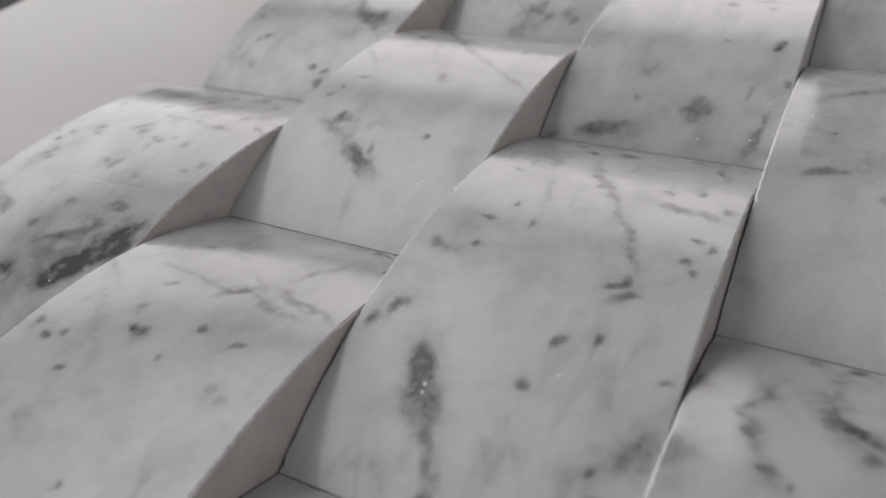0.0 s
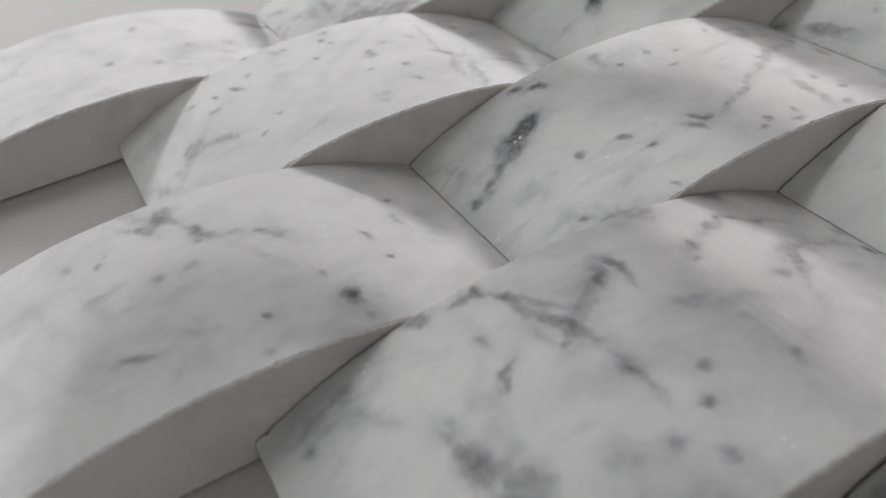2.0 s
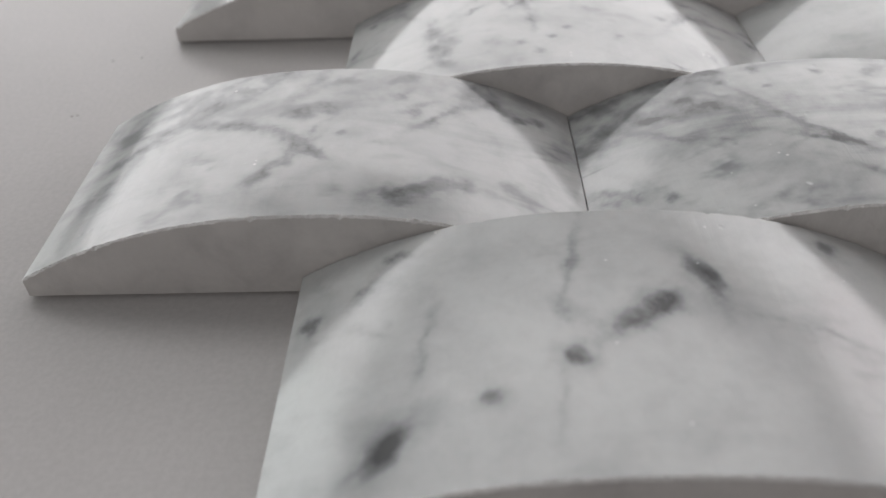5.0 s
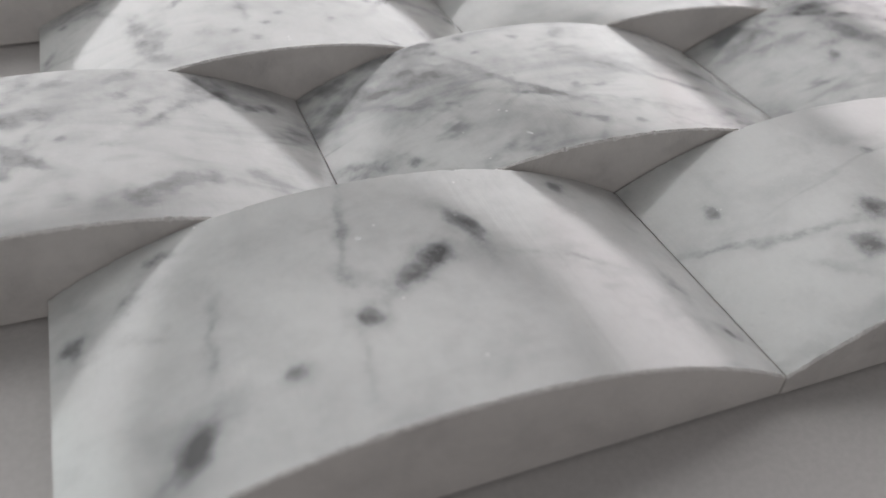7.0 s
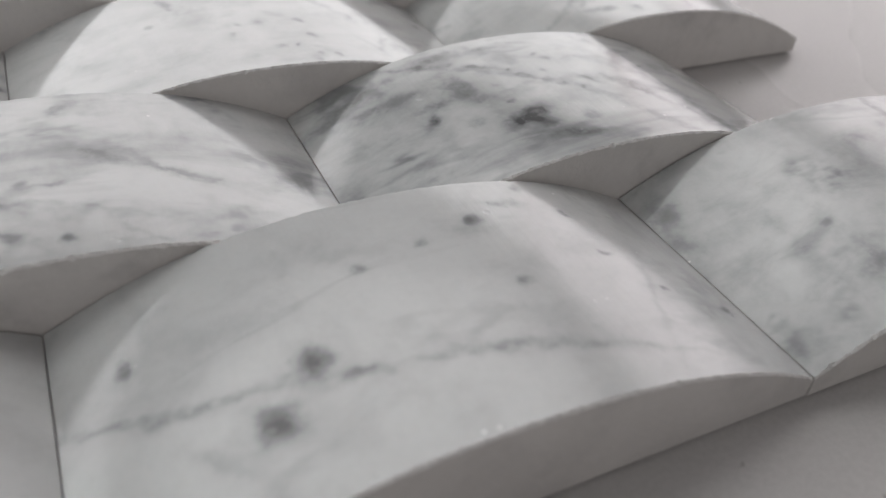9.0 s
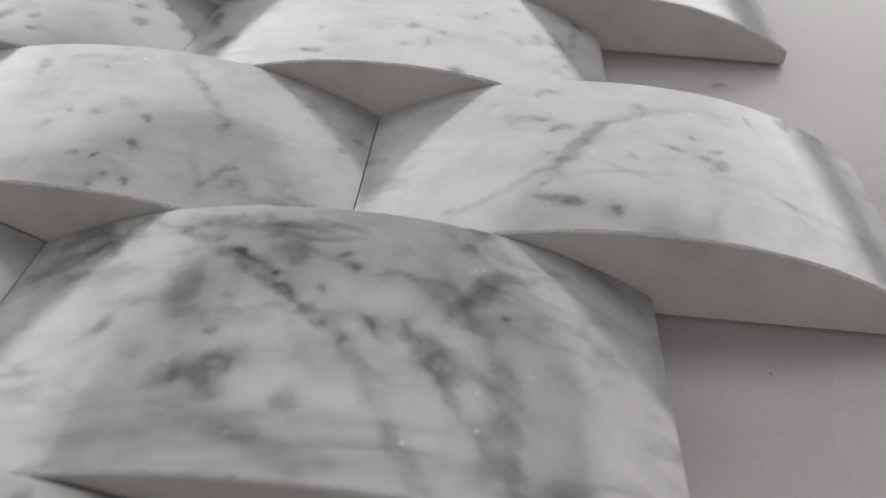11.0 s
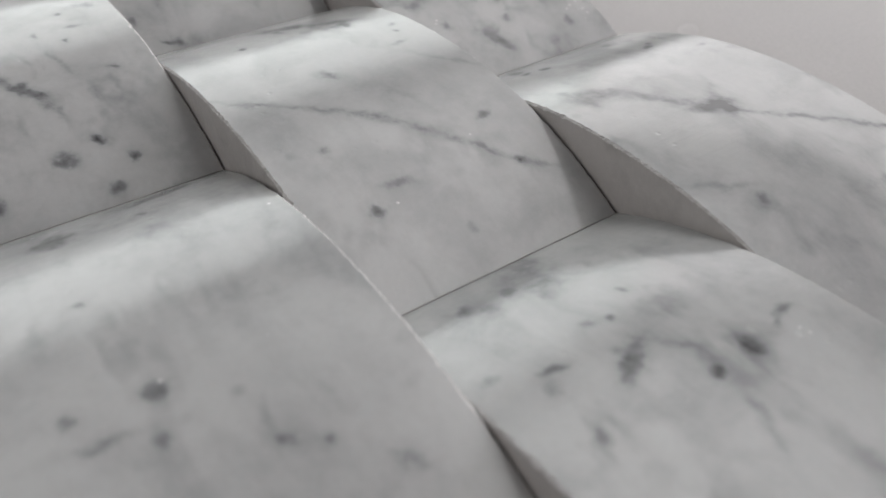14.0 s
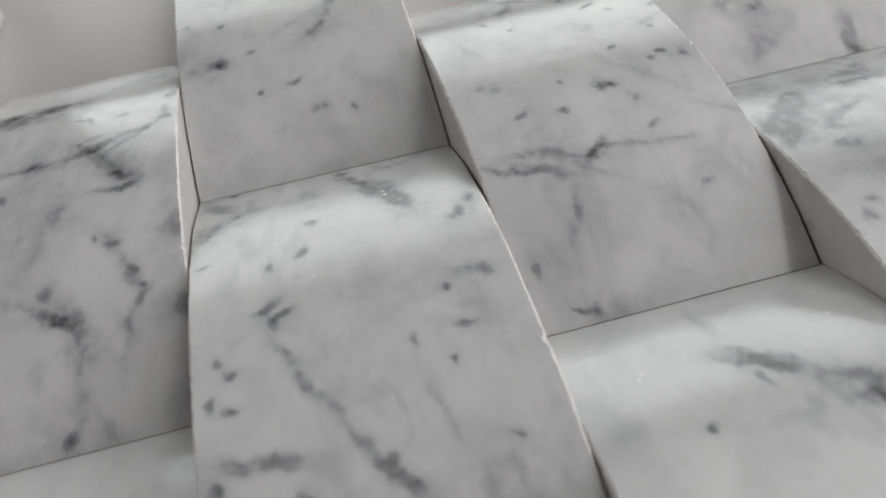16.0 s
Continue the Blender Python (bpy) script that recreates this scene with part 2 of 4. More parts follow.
def sawn_marble(seed, cloud):
    """The sawn sides: matt, finely pitted."""
    mat, nodes, links, bsdf = material("sawn_marble")
    at = nodes.new("ShaderNodeTexCoord").outputs["Object"]
    colour, stone = marble_colour(nodes, links, at, seed, cloud * 0.3, 0, [])
    warm = nodes.new("ShaderNodeMix")
    warm.data_type, warm.blend_type = "RGBA", "MULTIPLY"
    warm.inputs["Factor"].default_value = 1.0
    links.new(colour, warm.inputs["A"])
    warm.inputs["B"].default_value = (1.0, 0.955, 0.935, 1)
    links.new(warm.outputs["Result"], bsdf.inputs["Base Color"])
    bump = node(nodes, "ShaderNodeBump", Strength=0.25, Distance=0.0006)
    links.new(noise_tex(nodes, links, stone, 1100.0, 3.0, 0.6), bump.inputs["Height"])
    links.new(bump.outputs[0], bsdf.inputs["Normal"])
    bsdf.inputs["Roughness"].default_value = 0.38
    bsdf.inputs["IOR"].default_value = 1.6
    return mat


def table_laminate():
    """Worn off-white laminate with a dull sheen, specks, faint smears and two painted shadow lines."""
    mat, nodes, links, bsdf = material("table_laminate")
    at = nodes.new("ShaderNodeTexCoord").outputs["Object"]
    broad = remap(nodes, links, noise_tex(nodes, links, at, 9.0, 4.0, 0.6), 0.3, 0.75)
    fine = noise_tex(nodes, links, at, 900.0, 3.0, 0.7)
    broad = math_node(nodes, links, "ADD", math_node(nodes, links, "MULTIPLY", broad, 0.6), remap(nodes, links, fine, 0.3, 0.7, -0.1, 0.5))
    ramp = nodes.new("ShaderNodeValToRGB")
    links.new(broad, ramp.inputs[0])
    ramp.color_ramp.elements[0].color = (0.47, 0.455, 0.447, 1)
    ramp.color_ramp.elements[1].color = (0.54, 0.522, 0.513, 1)
    cells = node(nodes, "ShaderNodeTexVoronoi", Scale=160.0)
    links.new(at, cells.inputs["Vector"])
    speck = remap(nodes, links, cells.outputs["Distance"], 0.03, 0.09, 1.0, 0.0)
    rare = remap(nodes, links, noise_tex(nodes, links, at, 60.0, 1.0), 0.60, 0.68)
    stained = nodes.new("ShaderNodeMix")
    stained.data_type = "RGBA"
    links.new(math_node(nodes, links, "MULTIPLY", math_node(nodes, links, "MULTIPLY", speck, rare), 0.7), stained.inputs["Factor"])
    links.new(ramp.outputs[0], stained.inputs["A"])
    stained.inputs["B"].default_value = (0.16, 0.14, 0.12, 1)
    # glue smudges and two long faint shadows painted in, millimetres from the table's middle
    wobble = node(nodes, "ShaderNodeTexNoise", Scale=320.0, Detail=3.0)
    links.new(at, wobble.inputs["Vector"])
    bent = nodes.new("ShaderNodeVectorMath")
    bent.operation = "MULTIPLY_ADD"
    links.new(wobble.outputs["Color"], bent.inputs[0])
    bent.inputs[1].default_value = (0.004, 0.004, 0)
    links.new(at, bent.inputs[2])
    total = None
    for x, y, a, b, turn, inner, depth in ((149.8, 36.6, 3.4, 1.4, 12, 0.0, 0.42), (149.5, 36.0, 6.0, 4.0, 0, 0.0, 0.22), (-53.0, 196.0, 22.0, 1.8, -28, 0.0, 0.28),
                                           (-30.0, 186.0, 14.0, 1.5, -22, 0.0, 0.22), (54.0, -156.0, 1.2, 0.8, 0, 0.0, 0.5), (42.0, -171.0, 4.0, 2.0, 30, 0.0, 0.35)):
        local = node(nodes, "ShaderNodeMapping", Location=(x / 1000 + 0.002, y / 1000 + 0.002, 0), Rotation=(0, 0, radians(turn)), Scale=(a / 1000, b / 1000, 1))
        local.vector_type = "TEXTURE"
        links.new(bent.outputs[0], local.inputs["Vector"])
        away = nodes.new("ShaderNodeVectorMath")
        away.operation = "LENGTH"
        links.new(local.outputs[0], away.inputs[0])
        ring = math_node(nodes, links, "ABSOLUTE", math_node(nodes, links, "SUBTRACT", away.outputs["Value"], inner))
        blot = remap(nodes, links, ring, 0.0, 1.0 - 0.6 * inner, depth, 0.0)
        total = blot if total is None else math_node(nodes, links, "ADD", total, blot)
    smudged_shaded = nodes.new("ShaderNodeMix")
    smudged_shaded.data_type = "RGBA"
    links.new(total, smudged_shaded.inputs["Factor"])
    links.new(stained.outputs["Result"], smudged_shaded.inputs["A"])
    smudged_shaded.inputs["B"].default_value = (0.22, 0.19, 0.175, 1)
    links.new(smudged_shaded.outputs["Result"], bsdf.inputs["Base Color"])
    links.new(remap(nodes, links, noise_tex(nodes, links, at, 8.0, 2.0), 0.3, 0.7, 0.20, 0.28), bsdf.inputs["Roughness"])
    bsdf.inputs["Specular IOR Level"].default_value = 0.14
    bump = node(nodes, "ShaderNodeBump", Strength=0.12, Distance=0.0003)
    links.new(fine, bump.inputs["Height"])
    links.new(bump.outputs[0], bsdf.inputs["Normal"])
    return mat


WALL_PAINT = plain("wall_paint", (0.36, 0.352, 0.34), 0.8, 60, 0.05)
CEILING_PAINT = plain("ceiling_paint", (0.12, 0.12, 0.122), 0.9, 60, 0.06)
FLOOR_STONE = plain("floor_concrete", (0.07, 0.068, 0.066), 0.6, 20, 0.15)
FRAME_METAL = plain("frame_aluminium", (0.55, 0.56, 0.57), 0.35, 80, 0.05, 0.05, 0.9)
DARK_STEEL = plain("table_steel", (0.10, 0.10, 0.105), 0.45, 80, 0.1, 0.08, 0.6)
TABLE_TOP = table_laminate()
BRUISED = plain("bruised_marble", (0.70, 0.69, 0.68), 0.4, 900, 0.16, 0.6)
MESH_FIBRE = plain("mesh_fibre", (0.34, 0.33, 0.31), 0.8, 300, 0.2)



def glowing(name, radiance, halves):
    mat, nodes, links, bsdf = material(name)
    bsdf.inputs["Base Color"].default_value = (0.9, 0.9, 0.9, 1)
    bsdf.inputs["Emission Color"].default_value = (1.0, 0.985, 0.98, 1)
    # added fill: brightest in the middle, fading so reflections get no hard edge
    split = nodes.new("ShaderNodeSeparateXYZ")
    links.new(nodes.new("ShaderNodeTexCoord").outputs["Object"], split.inputs[0])
    fade = [remap(nodes, links, math_node(nodes, links, "ABSOLUTE", split.outputs[k]), half * 0.45, half, 1.0, 0.0) for k, half in enumerate(halves)]
    links.new(math_node(nodes, links, "MULTIPLY", math_node(nodes, links, "MULTIPLY", fade[0], fade[1]), radiance), bsdf.inputs["Emission Strength"])
    return mat


# overhead fill added to soften the light, out of view
FILL_NEAR, FILL_FAR, FILL_WIDE = 0.75, 2.75, 5.2
FILL_DIFFUSER = glowing("bright_diffuser", FILL_RADIANCE, ((FILL_FAR - FILL_NEAR) / 2, FILL_WIDE / 2))


# ---- mesh helpers ----
def box(bm, lo, hi, bevel=0.0):
    size = [b - a for a, b in zip(lo, hi)]
    mid = [(a + b) / 2 for a, b in zip(lo, hi)]
    verts = bmesh.ops.create_cube(bm, size=1.0, matrix=Matrix.Translation(mid) @ Matrix.Diagonal((*size, 1)))["verts"]
    if bevel:
        edges = list({e for v in verts for e in v.link_edges})
        bmesh.ops.bevel(bm, geom=edges, offset=bevel, segments=2, affect="EDGES", profile=0.6)


def mesh_of(name, bm, *mats):
    me = bpy.data.meshes.new(name)
    bm.to_mesh(me)
    bm.free()
    for m in mats:
        me.materials.append(m)
    return me


def part(name, bm, mat, parent, label=""):
    ob = new(name, mesh_of(name, bm, mat))
    ob.parent = parent
    return tagged(ob, label)


def boxes(*items):
    bm = bmesh.new()
    for lo, hi, bevel in items:
        box(bm, lo, hi, bevel)
    return bm


# ---- room ----
T = 0.2
R = ROOM
tagged(new("floor", mesh_of("floor", boxes(((-R - T, -R - T, FLOOR_Z - 0.1), (R + T, R + T, FLOOR_Z), 0)), FLOOR_STONE)), "dark grey concrete floor of the room", "floor", kind="structure")
tagged(new("ceiling", mesh_of("ceiling", boxes(((-R - T, -R - T, CEIL_Z), (R + T, R + T, CEIL_Z + 0.1), 0)), CEILING_PAINT)), "dark grey painted ceiling", "ceiling", kind="structure")


def wall(name, turn, first, last, sill, head):
    """A wall on the north side, turned about the room's middle, with a ribbon opening."""
    lo, hi = -R, R
    items = [((lo, R, FLOOR_Z), (hi, R + T, sill), 0), ((lo, R, head), (hi, R + T, CEIL_Z), 0),
             ((lo, R, sill), (first, R + T, head), 0), ((last, R, sill), (hi, R + T, head), 0)]
    ob = new(name, mesh_of(name, boxes(*items), WALL_PAINT))
    ob.matrix_world = pose(0, 0, 0, 0, 0, turn)
    return tagged(ob, "grey painted wall of the room", "wall", kind="structure")


def window(name, turn, first, last, sill, head):
    root = new(name)
    root.matrix_world = pose(0, 0, 0, 0, 0, turn)
    f = 0.02
    part("window_frame", boxes(((first, R + 0.02, sill), (last, R + 0.08, sill + f), 0.004), ((first, R + 0.02, head - f), (last, R + 0.08, head), 0.004),
                               ((first, R + 0.02, sill + f), (first + f, R + 0.08, head - f), 0.004), ((last - f, R + 0.02, sill + f), (last, R + 0.08, head - f), 0.004)), FRAME_METAL, root)
    part("window_sill", boxes(((first, R - 0.10, sill - 0.03), (last, R - 0.002, sill + 0.004), 0.004)), FRAME_METAL, root)
    return tagged(root, "wide window with an aluminium frame, out of view", "window", kind="structure")


# the south window is made up, an opening for the added fill
for i, (side, turn, first, last, sill, head) in enumerate((("north", 0, -HALF, HALF, SILL, HEAD), ("west", 90, WEST_FROM, HALF, SILL, HEAD),
                                                           ("east", -90, -HALF, -EAST_FROM, SILL, HEAD), ("south", 180, -SOUTH_HALF, SOUTH_HALF, SOUTH_SILL, SOUTH_HEAD))):
    wall("wall_" + side, turn, first, last, sill, head)
    window("window_%d" % (i + 1), turn, first, last, sill, head)


def ceiling_fill(azimuth, near, far, wide, diffuser, label):
    """A flat fill panel, added under the ceiling out of view."""
    root = new("ceiling_fill")
    mid, a = (near + far) / 2, radians(azimuth)
    root.matrix_world = pose(0.13 + mid * math.cos(a), 0.15 + mid * math.sin(a), CEIL_Z, 0, 0, azimuth)
    h, w = (far - near) / 2, wide / 2
    part("frame", boxes(((-h - 0.02, -w - 0.02, -0.05), (h + 0.02, -w, -0.001), 0.003), ((-h - 0.02, w, -0.05), (h + 0.02, w + 0.02, -0.001), 0.003),
                        ((-h - 0.02, -w, -0.05), (-h, w, -0.001), 0.003), ((h, -w, -0.05), (h + 0.02, w, -0.001), 0.003)), FRAME_METAL, root)
    part("diffuser", boxes(((-h, -w, -0.045), (h, w, -0.02), 0)), diffuser, root, "lit white diffuser")
    return tagged(root, label, "ceiling light")


ceiling_fill(90, FILL_NEAR, FILL_FAR, FILL_WIDE, FILL_DIFFUSER, "broad white fill panel added under the ceiling out of view, lit")


# ---- table ----
def work_table():
    root = new("table")
    root.matrix_world = pose(0.13, 0.15, 0)
    part("tabletop", boxes(((-0.80, -0.75, -0.03), (0.80, 0.294, 0.0), 0.003)), TABLE_TOP, root, "off-white laminate top")
    part("apron", boxes(((-0.72, -0.67, -0.10), (0.72, -0.65, -0.03), 0.002), ((-0.72, 0.20, -0.10), (0.72, 0.22, -0.03), 0.002),
                        ((-0.72, -0.65, -0.10), (-0.70, 0.20, -0.03), 0.002), ((0.70, -0.65, -0.10), (0.72, 0.20, -0.03), 0.002)), DARK_STEEL, root)
    for x in (-0.75, 0.75):
        for y in (-0.70, 0.245):
            part("leg", boxes(((x - 0.025, y - 0.025, FLOOR_Z), (x + 0.025, y + 0.025, -0.03), 0.004)), DARK_STEEL, root)
    return tagged(root, "white laminate table carrying a marble mosaic sheet", "table")


work_table()


# ---- mosaic sheet: three curved tiles a row, six rows, each row shifted by half a tile ----
LIFT = 0.0003
END, CROWN = 0.0041, 0.0162
JOINTS = [[-0.0006, 0.1, 0.2016, 0.3009], [-0.049, 0.0497, 0.151, 0.2515], [-0.0011, 0.0991, 0.1999, 0.2984], [-0.0497, 0.0495, 0.1501, 0.2503], [-0.0003, 0.1, 0.2002, 0.2994], [-0.0497, 0.0507, 0.1496, 0.2486]]
ROWS = [-0.0008, 0.0495, 0.1001, 0.1503, 0.2007, 0.2514, 0.3024]
SLANT = [0.0, 0.0037, -0.0041, -0.0022, -0.002, 0.007, -0.0023]
EXTRA = [[0.0006, 0.0003, 0.0004], [0.00027, 0.00013, 0.00036], [-0.00013, -0.00042, 0.00034], [-0.0001, -0.00021, 0.00017], [-0.00012, -1e-05, -0.00075], [-0.00095, -0.00102, -0.00023]]
STONES = {}
# bruised places of a tile: middle and half sizes in millimetres
BRUISES = {(0, 1): [(-5.6, -24.3, 5.0, 2.6), (-1.1, -24.9, 2.0, 1.2)], (3, 1): [(-33.5, 9.4, 1.6, 1.2), (-45.5, 2.9, 1.2, 1.0)], (5, 1): [(39.5, 19.7, 7, 5)], (1, 0): [(-28.2, -0.8, 1.5, 1.0)]}


def stone(row, place, cloud, lean):
    """How cloudy a tile's stone is, and the lean of its bedding in degrees."""
    STONES[row, place] = (cloud, lean, [])


def stain(row, place, x, y, long, wide, turn, depth):
    """A dark spot or vein of a tile: its middle and half sizes in millimetres, its turn in degrees, its depth of colour."""
    STONES[row, place][2].append((x, y, long, wide, turn, depth))


stone(0, 0, .10, 80)
stain(0, 0, 1.0, 0.8, 5.2, 1.6, -145, 0.90)
stain(0, 0, -8.6, -5.7, 1.5, 1.5, 0, 0.95)
stain(0, 0, -33.2, -16.6, 3.6, 1.8, -126, 0.70)
stain(0, 0, 3.8, 3.5, 1.7, 1.7, 0, 0.60)
stain(0, 0, 11.3, 9.6, 3.8, 1.5, -64, 0.50)
stain(0, 0, -47.1, 10.7, 2.0, 1.2, -76, 0.45)
stain(0, 0, -7.0, 14.1, 7.8, 0.6, -104, 0.35)
stain(0, 0, 33.7, 20.4, 1.6, 1.6, 0, 0.40)
stain(0, 0, -28.3, 2.2, 3.3, 0.6, -107, 0.40)
stain(0, 0, 42.1, -6.0, 2.4, 0.7, -84, 0.40)
stain(0, 0, -20.3, -11.5, 1.2, 1.2, 0, 0.40)
stain(0, 0, -38.6, 13.5, 2.9, 1.0, -127, 0.30)
stain(0, 0, 12.5, 4.4, 3.3, 0.8, -89, 0.30)
stain(0, 0, 46.1, -16.6, 1.1, 0.7, -36, 0.40)
stain(0, 0, -33.7, 20.1, 2.1, 1.1, -5, 0.30)
stain(0, 0, -10.6, -11.9, 5.1, 0.7, -102, 0.25)
stain(0, 0, -8.3, 1.8, 3.4, 1.6, -41, 0.22)
stain(0, 0, -29.1, -4.7, 2.6, 0.7, -99, 0.25)
stain(0, 0, -37.3, 5.0, 2.9, 0.8, 151, 0.20)
stain(0, 0, 27.9, -0.3, 2.9, 0.6, -22, 0.20)
stain(0, 0, 18.6, 1.1, 6.5, 0.5, -8, 0.12)
stone(0, 1, .10, 15)
stain(0, 1, -26.0, -11.9, 2.3, 2.3, 0, 0.70)
stain(0, 1, -19.8, -4.6, 2.2, 2.2, 0, 0.65)
stain(0, 1, -41.5, 8.8, 1.1, 1.1, 0, 0.60)
stain(0, 1, 12.6, 14.3, 1.3, 1.3, 0, 0.50)
stain(0, 1, -43.7, 0.3, 7.9, 0.7, -27, 0.35)
stain(0, 1, -15.1, -9.3, 3.9, 0.8, -21, 0.40)
stain(0, 1, 45.8, -10.1, 1.0, 1.0, 0, 0.50)
stain(0, 1, -31.3, -4.3, 6.9, 0.7, -12, 0.33)
stain(0, 1, 19.7, 17.8, 4.3, 0.8, -10, 0.35)
stain(0, 1, 9.3, -13.9, 7.0, 0.7, -15, 0.30)
stain(0, 1, 31.8, -8.6, 10.4, 0.7, -114, 0.25)
stain(0, 1, 30.6, 3.1, 1.0, 1.0, 0, 0.40)
stain(0, 1, -4.6, -10.7, 8.0, 0.6, -9, 0.25)
stain(0, 1, 30.0, 14.4, 0.8, 0.8, 0, 0.40)
stain(0, 1, 12.7, -1.4, 1.2, 1.2, 0, 0.30)
stain(0, 1, -33.4, -13.0, 4.1, 1.0, -48, 0.22)
stain(0, 1, 35.4, -6.0, 0.6, 0.6, 0, 0.40)
stain(0, 1, 24.6, 22.6, 1.0, 1.0, 0, 0.30)
stain(0, 1, 23.7, -17.8, 9.3, 0.6, -15, 0.18)
stain(0, 1, -8.7, 8.8, 0.9, 0.9, 0, 0.25)
stain(0, 1, 2.0, 11.4, 0.8, 0.8, 0, 0.20)
stone(0, 2, .5, 60)
stain(0, 2, 8.7, 20.2, 3.5, 1.2, -94, 0.50)
stain(0, 2, -29.5, -16.9, 7.6, 2.0, -109, 0.30)
stain(0, 2, -47.8, 9.5, 5.7, 1.6, -89, 0.30)
stain(0, 2, -46.6, 15.6, 2.9, 1.6, -164, 0.30)
stain(0, 2, -35.2, 1.7, 4.3, 1.2, -93, 0.18)
stain(0, 2, -29.0, -3.4, 1.0, 1.0, 0, 0.20)
stone(1, 0, .5, 35)
stain(1, 0, -19.0, 17.1, 11.9, 2.0, 44, 0.40)
stain(1, 0, -34.5, 6.3, 11.0, 1.8, 25, 0.40)
stain(1, 0, -8.6, 0.7, 4.5, 1.2, -45, 0.55)
stain(1, 0, -17.4, 4.9, 9.4, 0.8, -22, 0.50)
stain(1, 0, -36.2, 4.8, 5.6, 1.1, 36, 0.50)
stain(1, 0, -30.2, 21.7, 9.7, 1.3, 8, 0.40)
stain(1, 0, 28.3, 20.5, 3.7, 1.2, 62, 0.50)
stain(1, 0, -25.7, 19.4, 8.7, 1.2, 28, 0.40)
stain(1, 0, -0.8, -6.2, 3.4, 1.1, -39, 0.50)
stain(1, 0, -3.3, -3.7, 2.6, 1.3, -54, 0.50)
stain(1, 0, 23.2, 9.5, 5.6, 0.7, 49, 0.45)
stain(1, 0, -27.8, 16.2, 11.8, 1.6, 9, 0.30)
stain(1, 0, -3.6, 19.1, 5.9, 1.0, 68, 0.40)
stain(1, 0, -29.3, 10.0, 4.5, 1.2, 38, 0.40)
stain(1, 0, -6.1, 22.4, 8.0, 2.0, -15, 0.30)
stain(1, 0, -38.0, 25.4, 7.1, 1.1, 15, 0.35)
stain(1, 0, 19.6, -16.1, 4.6, 1.5, 29, 0.35)
stain(1, 0, 25.3, 12.3, 8.5, 1.5, 57, 0.30)
stain(1, 0, -10.0, 24.7, 3.6, 1.0, 65, 0.40)
stain(1, 0, -38.1, -2.5, 6.5, 1.6, 46, 0.30)
stain(1, 0, 14.9, -18.7, 2.8, 2.0, -35, 0.35)
stain(1, 0, 18.7, 11.6, 4.9, 1.1, 39, 0.35)
stain(1, 0, -1.4, 9.0, 6.8, 2.5, 18, 0.25)
stain(1, 0, 14.5, 13.6, 1.0, 1.0, 0, 0.50)
stain(1, 0, -9.2, -13.6, 3.9, 1.1, -127, 0.35)
stain(1, 0, -15.8, 4.8, 2.9, 0.8, -12, 0.40)
stain(1, 0, 31.4, 16.4, 3.6, 0.7, -15, 0.40)
stain(1, 0, 15.3, 16.1, 2.9, 0.7, 46, 0.40)
stain(1, 0, -22.4, 18.4, 6.8, 1.0, -2, 0.30)
stain(1, 0, -22.7, 13.6, 1.8, 1.8, 0, 0.35)
stain(1, 0, 31.7, 18.0, 2.6, 1.2, -34, 0.35)
stain(1, 0, -14.3, 17.4, 5.9, 1.0, 48, 0.30)
stain(1, 0, -6.0, -8.7, 3.8, 0.8, -119, 0.35)
stain(1, 0, 3.0, 20.7, 3.4, 0.8, 38, 0.35)
stain(1, 0, 4.0, -0.3, 1.0, 1.0, 0, 0.45)
stain(1, 0, -24.7, 14.6, 6.2, 0.8, 27, 0.30)
stain(1, 0, 40.1, 15.1, 3.5, 1.2, 29, 0.30)
stain(1, 0, 33.2, 17.3, 4.9, 0.8, -11, 0.30)
stain(1, 0, -4.1, 7.7, 2.4, 1.6, 7, 0.30)
stain(1, 0, 26.5, -13.8, 1.8, 1.8, 0, 0.30)
stain(1, 0, -3.6, -7.3, 11.8, 0.8, -120, 0.22)
stain(1, 0, -7.4, -11.6, 5.7, 1.0, -129, 0.25)
stain(1, 0, 21.4, -16.0, 5.4, 1.0, 33, 0.25)
stain(1, 0, -21.9, 6.9, 5.3, 1.0, -22, 0.25)
stain(1, 0, 30.5, -14.5, 6.3, 0.8, -10, 0.25)
stain(1, 0, -0.4, 1.9, 4.2, 0.6, 62, 0.30)
stain(1, 0, 27.9, 14.7, 4.7, 1.0, -131, 0.25)
stain(1, 0, 3.8, 19.3, 2.3, 1.0, 19, 0.30)
stain(1, 0, 15.0, 21.6, 3.4, 1.2, -144, 0.25)
stain(1, 0, 12.1, -2.6, 3.8, 1.0, 6, 0.25)
stain(1, 0, -5.7, 13.7, 3.4, 1.0, 40, 0.25)
stain(1, 0, 0.5, 8.5, 1.8, 1.8, 0, 0.25)
stain(1, 0, 35.3, -10.9, 1.8, 1.8, 0, 0.25)
stain(1, 0, 32.5, 22.6, 2.7, 0.6, -63, 0.30)
stain(1, 0, 17.2, 8.1, 1.2, 1.2, 0, 0.30)
stain(1, 0, 20.8, 5.8, 1.2, 1.2, 0, 0.30)
stone(1, 1, .5, -20)
stain(1, 1, -26.6, 12.5, 5.2, 1.1, -41, 0.50)
stain(1, 1, -29.7, 11.2, 6.8, 1.2, -18, 0.45)
stain(1, 1, -22.4, 23.5, 3.0, 1.0, -39, 0.55)
stain(1, 1, 13.7, 3.2, 5.5, 1.2, -10, 0.40)
stain(1, 1, -13.8, 22.7, 1.3, 1.3, 0, 0.55)
stain(1, 1, 27.5, -5.6, 5.5, 1.0, -23, 0.40)
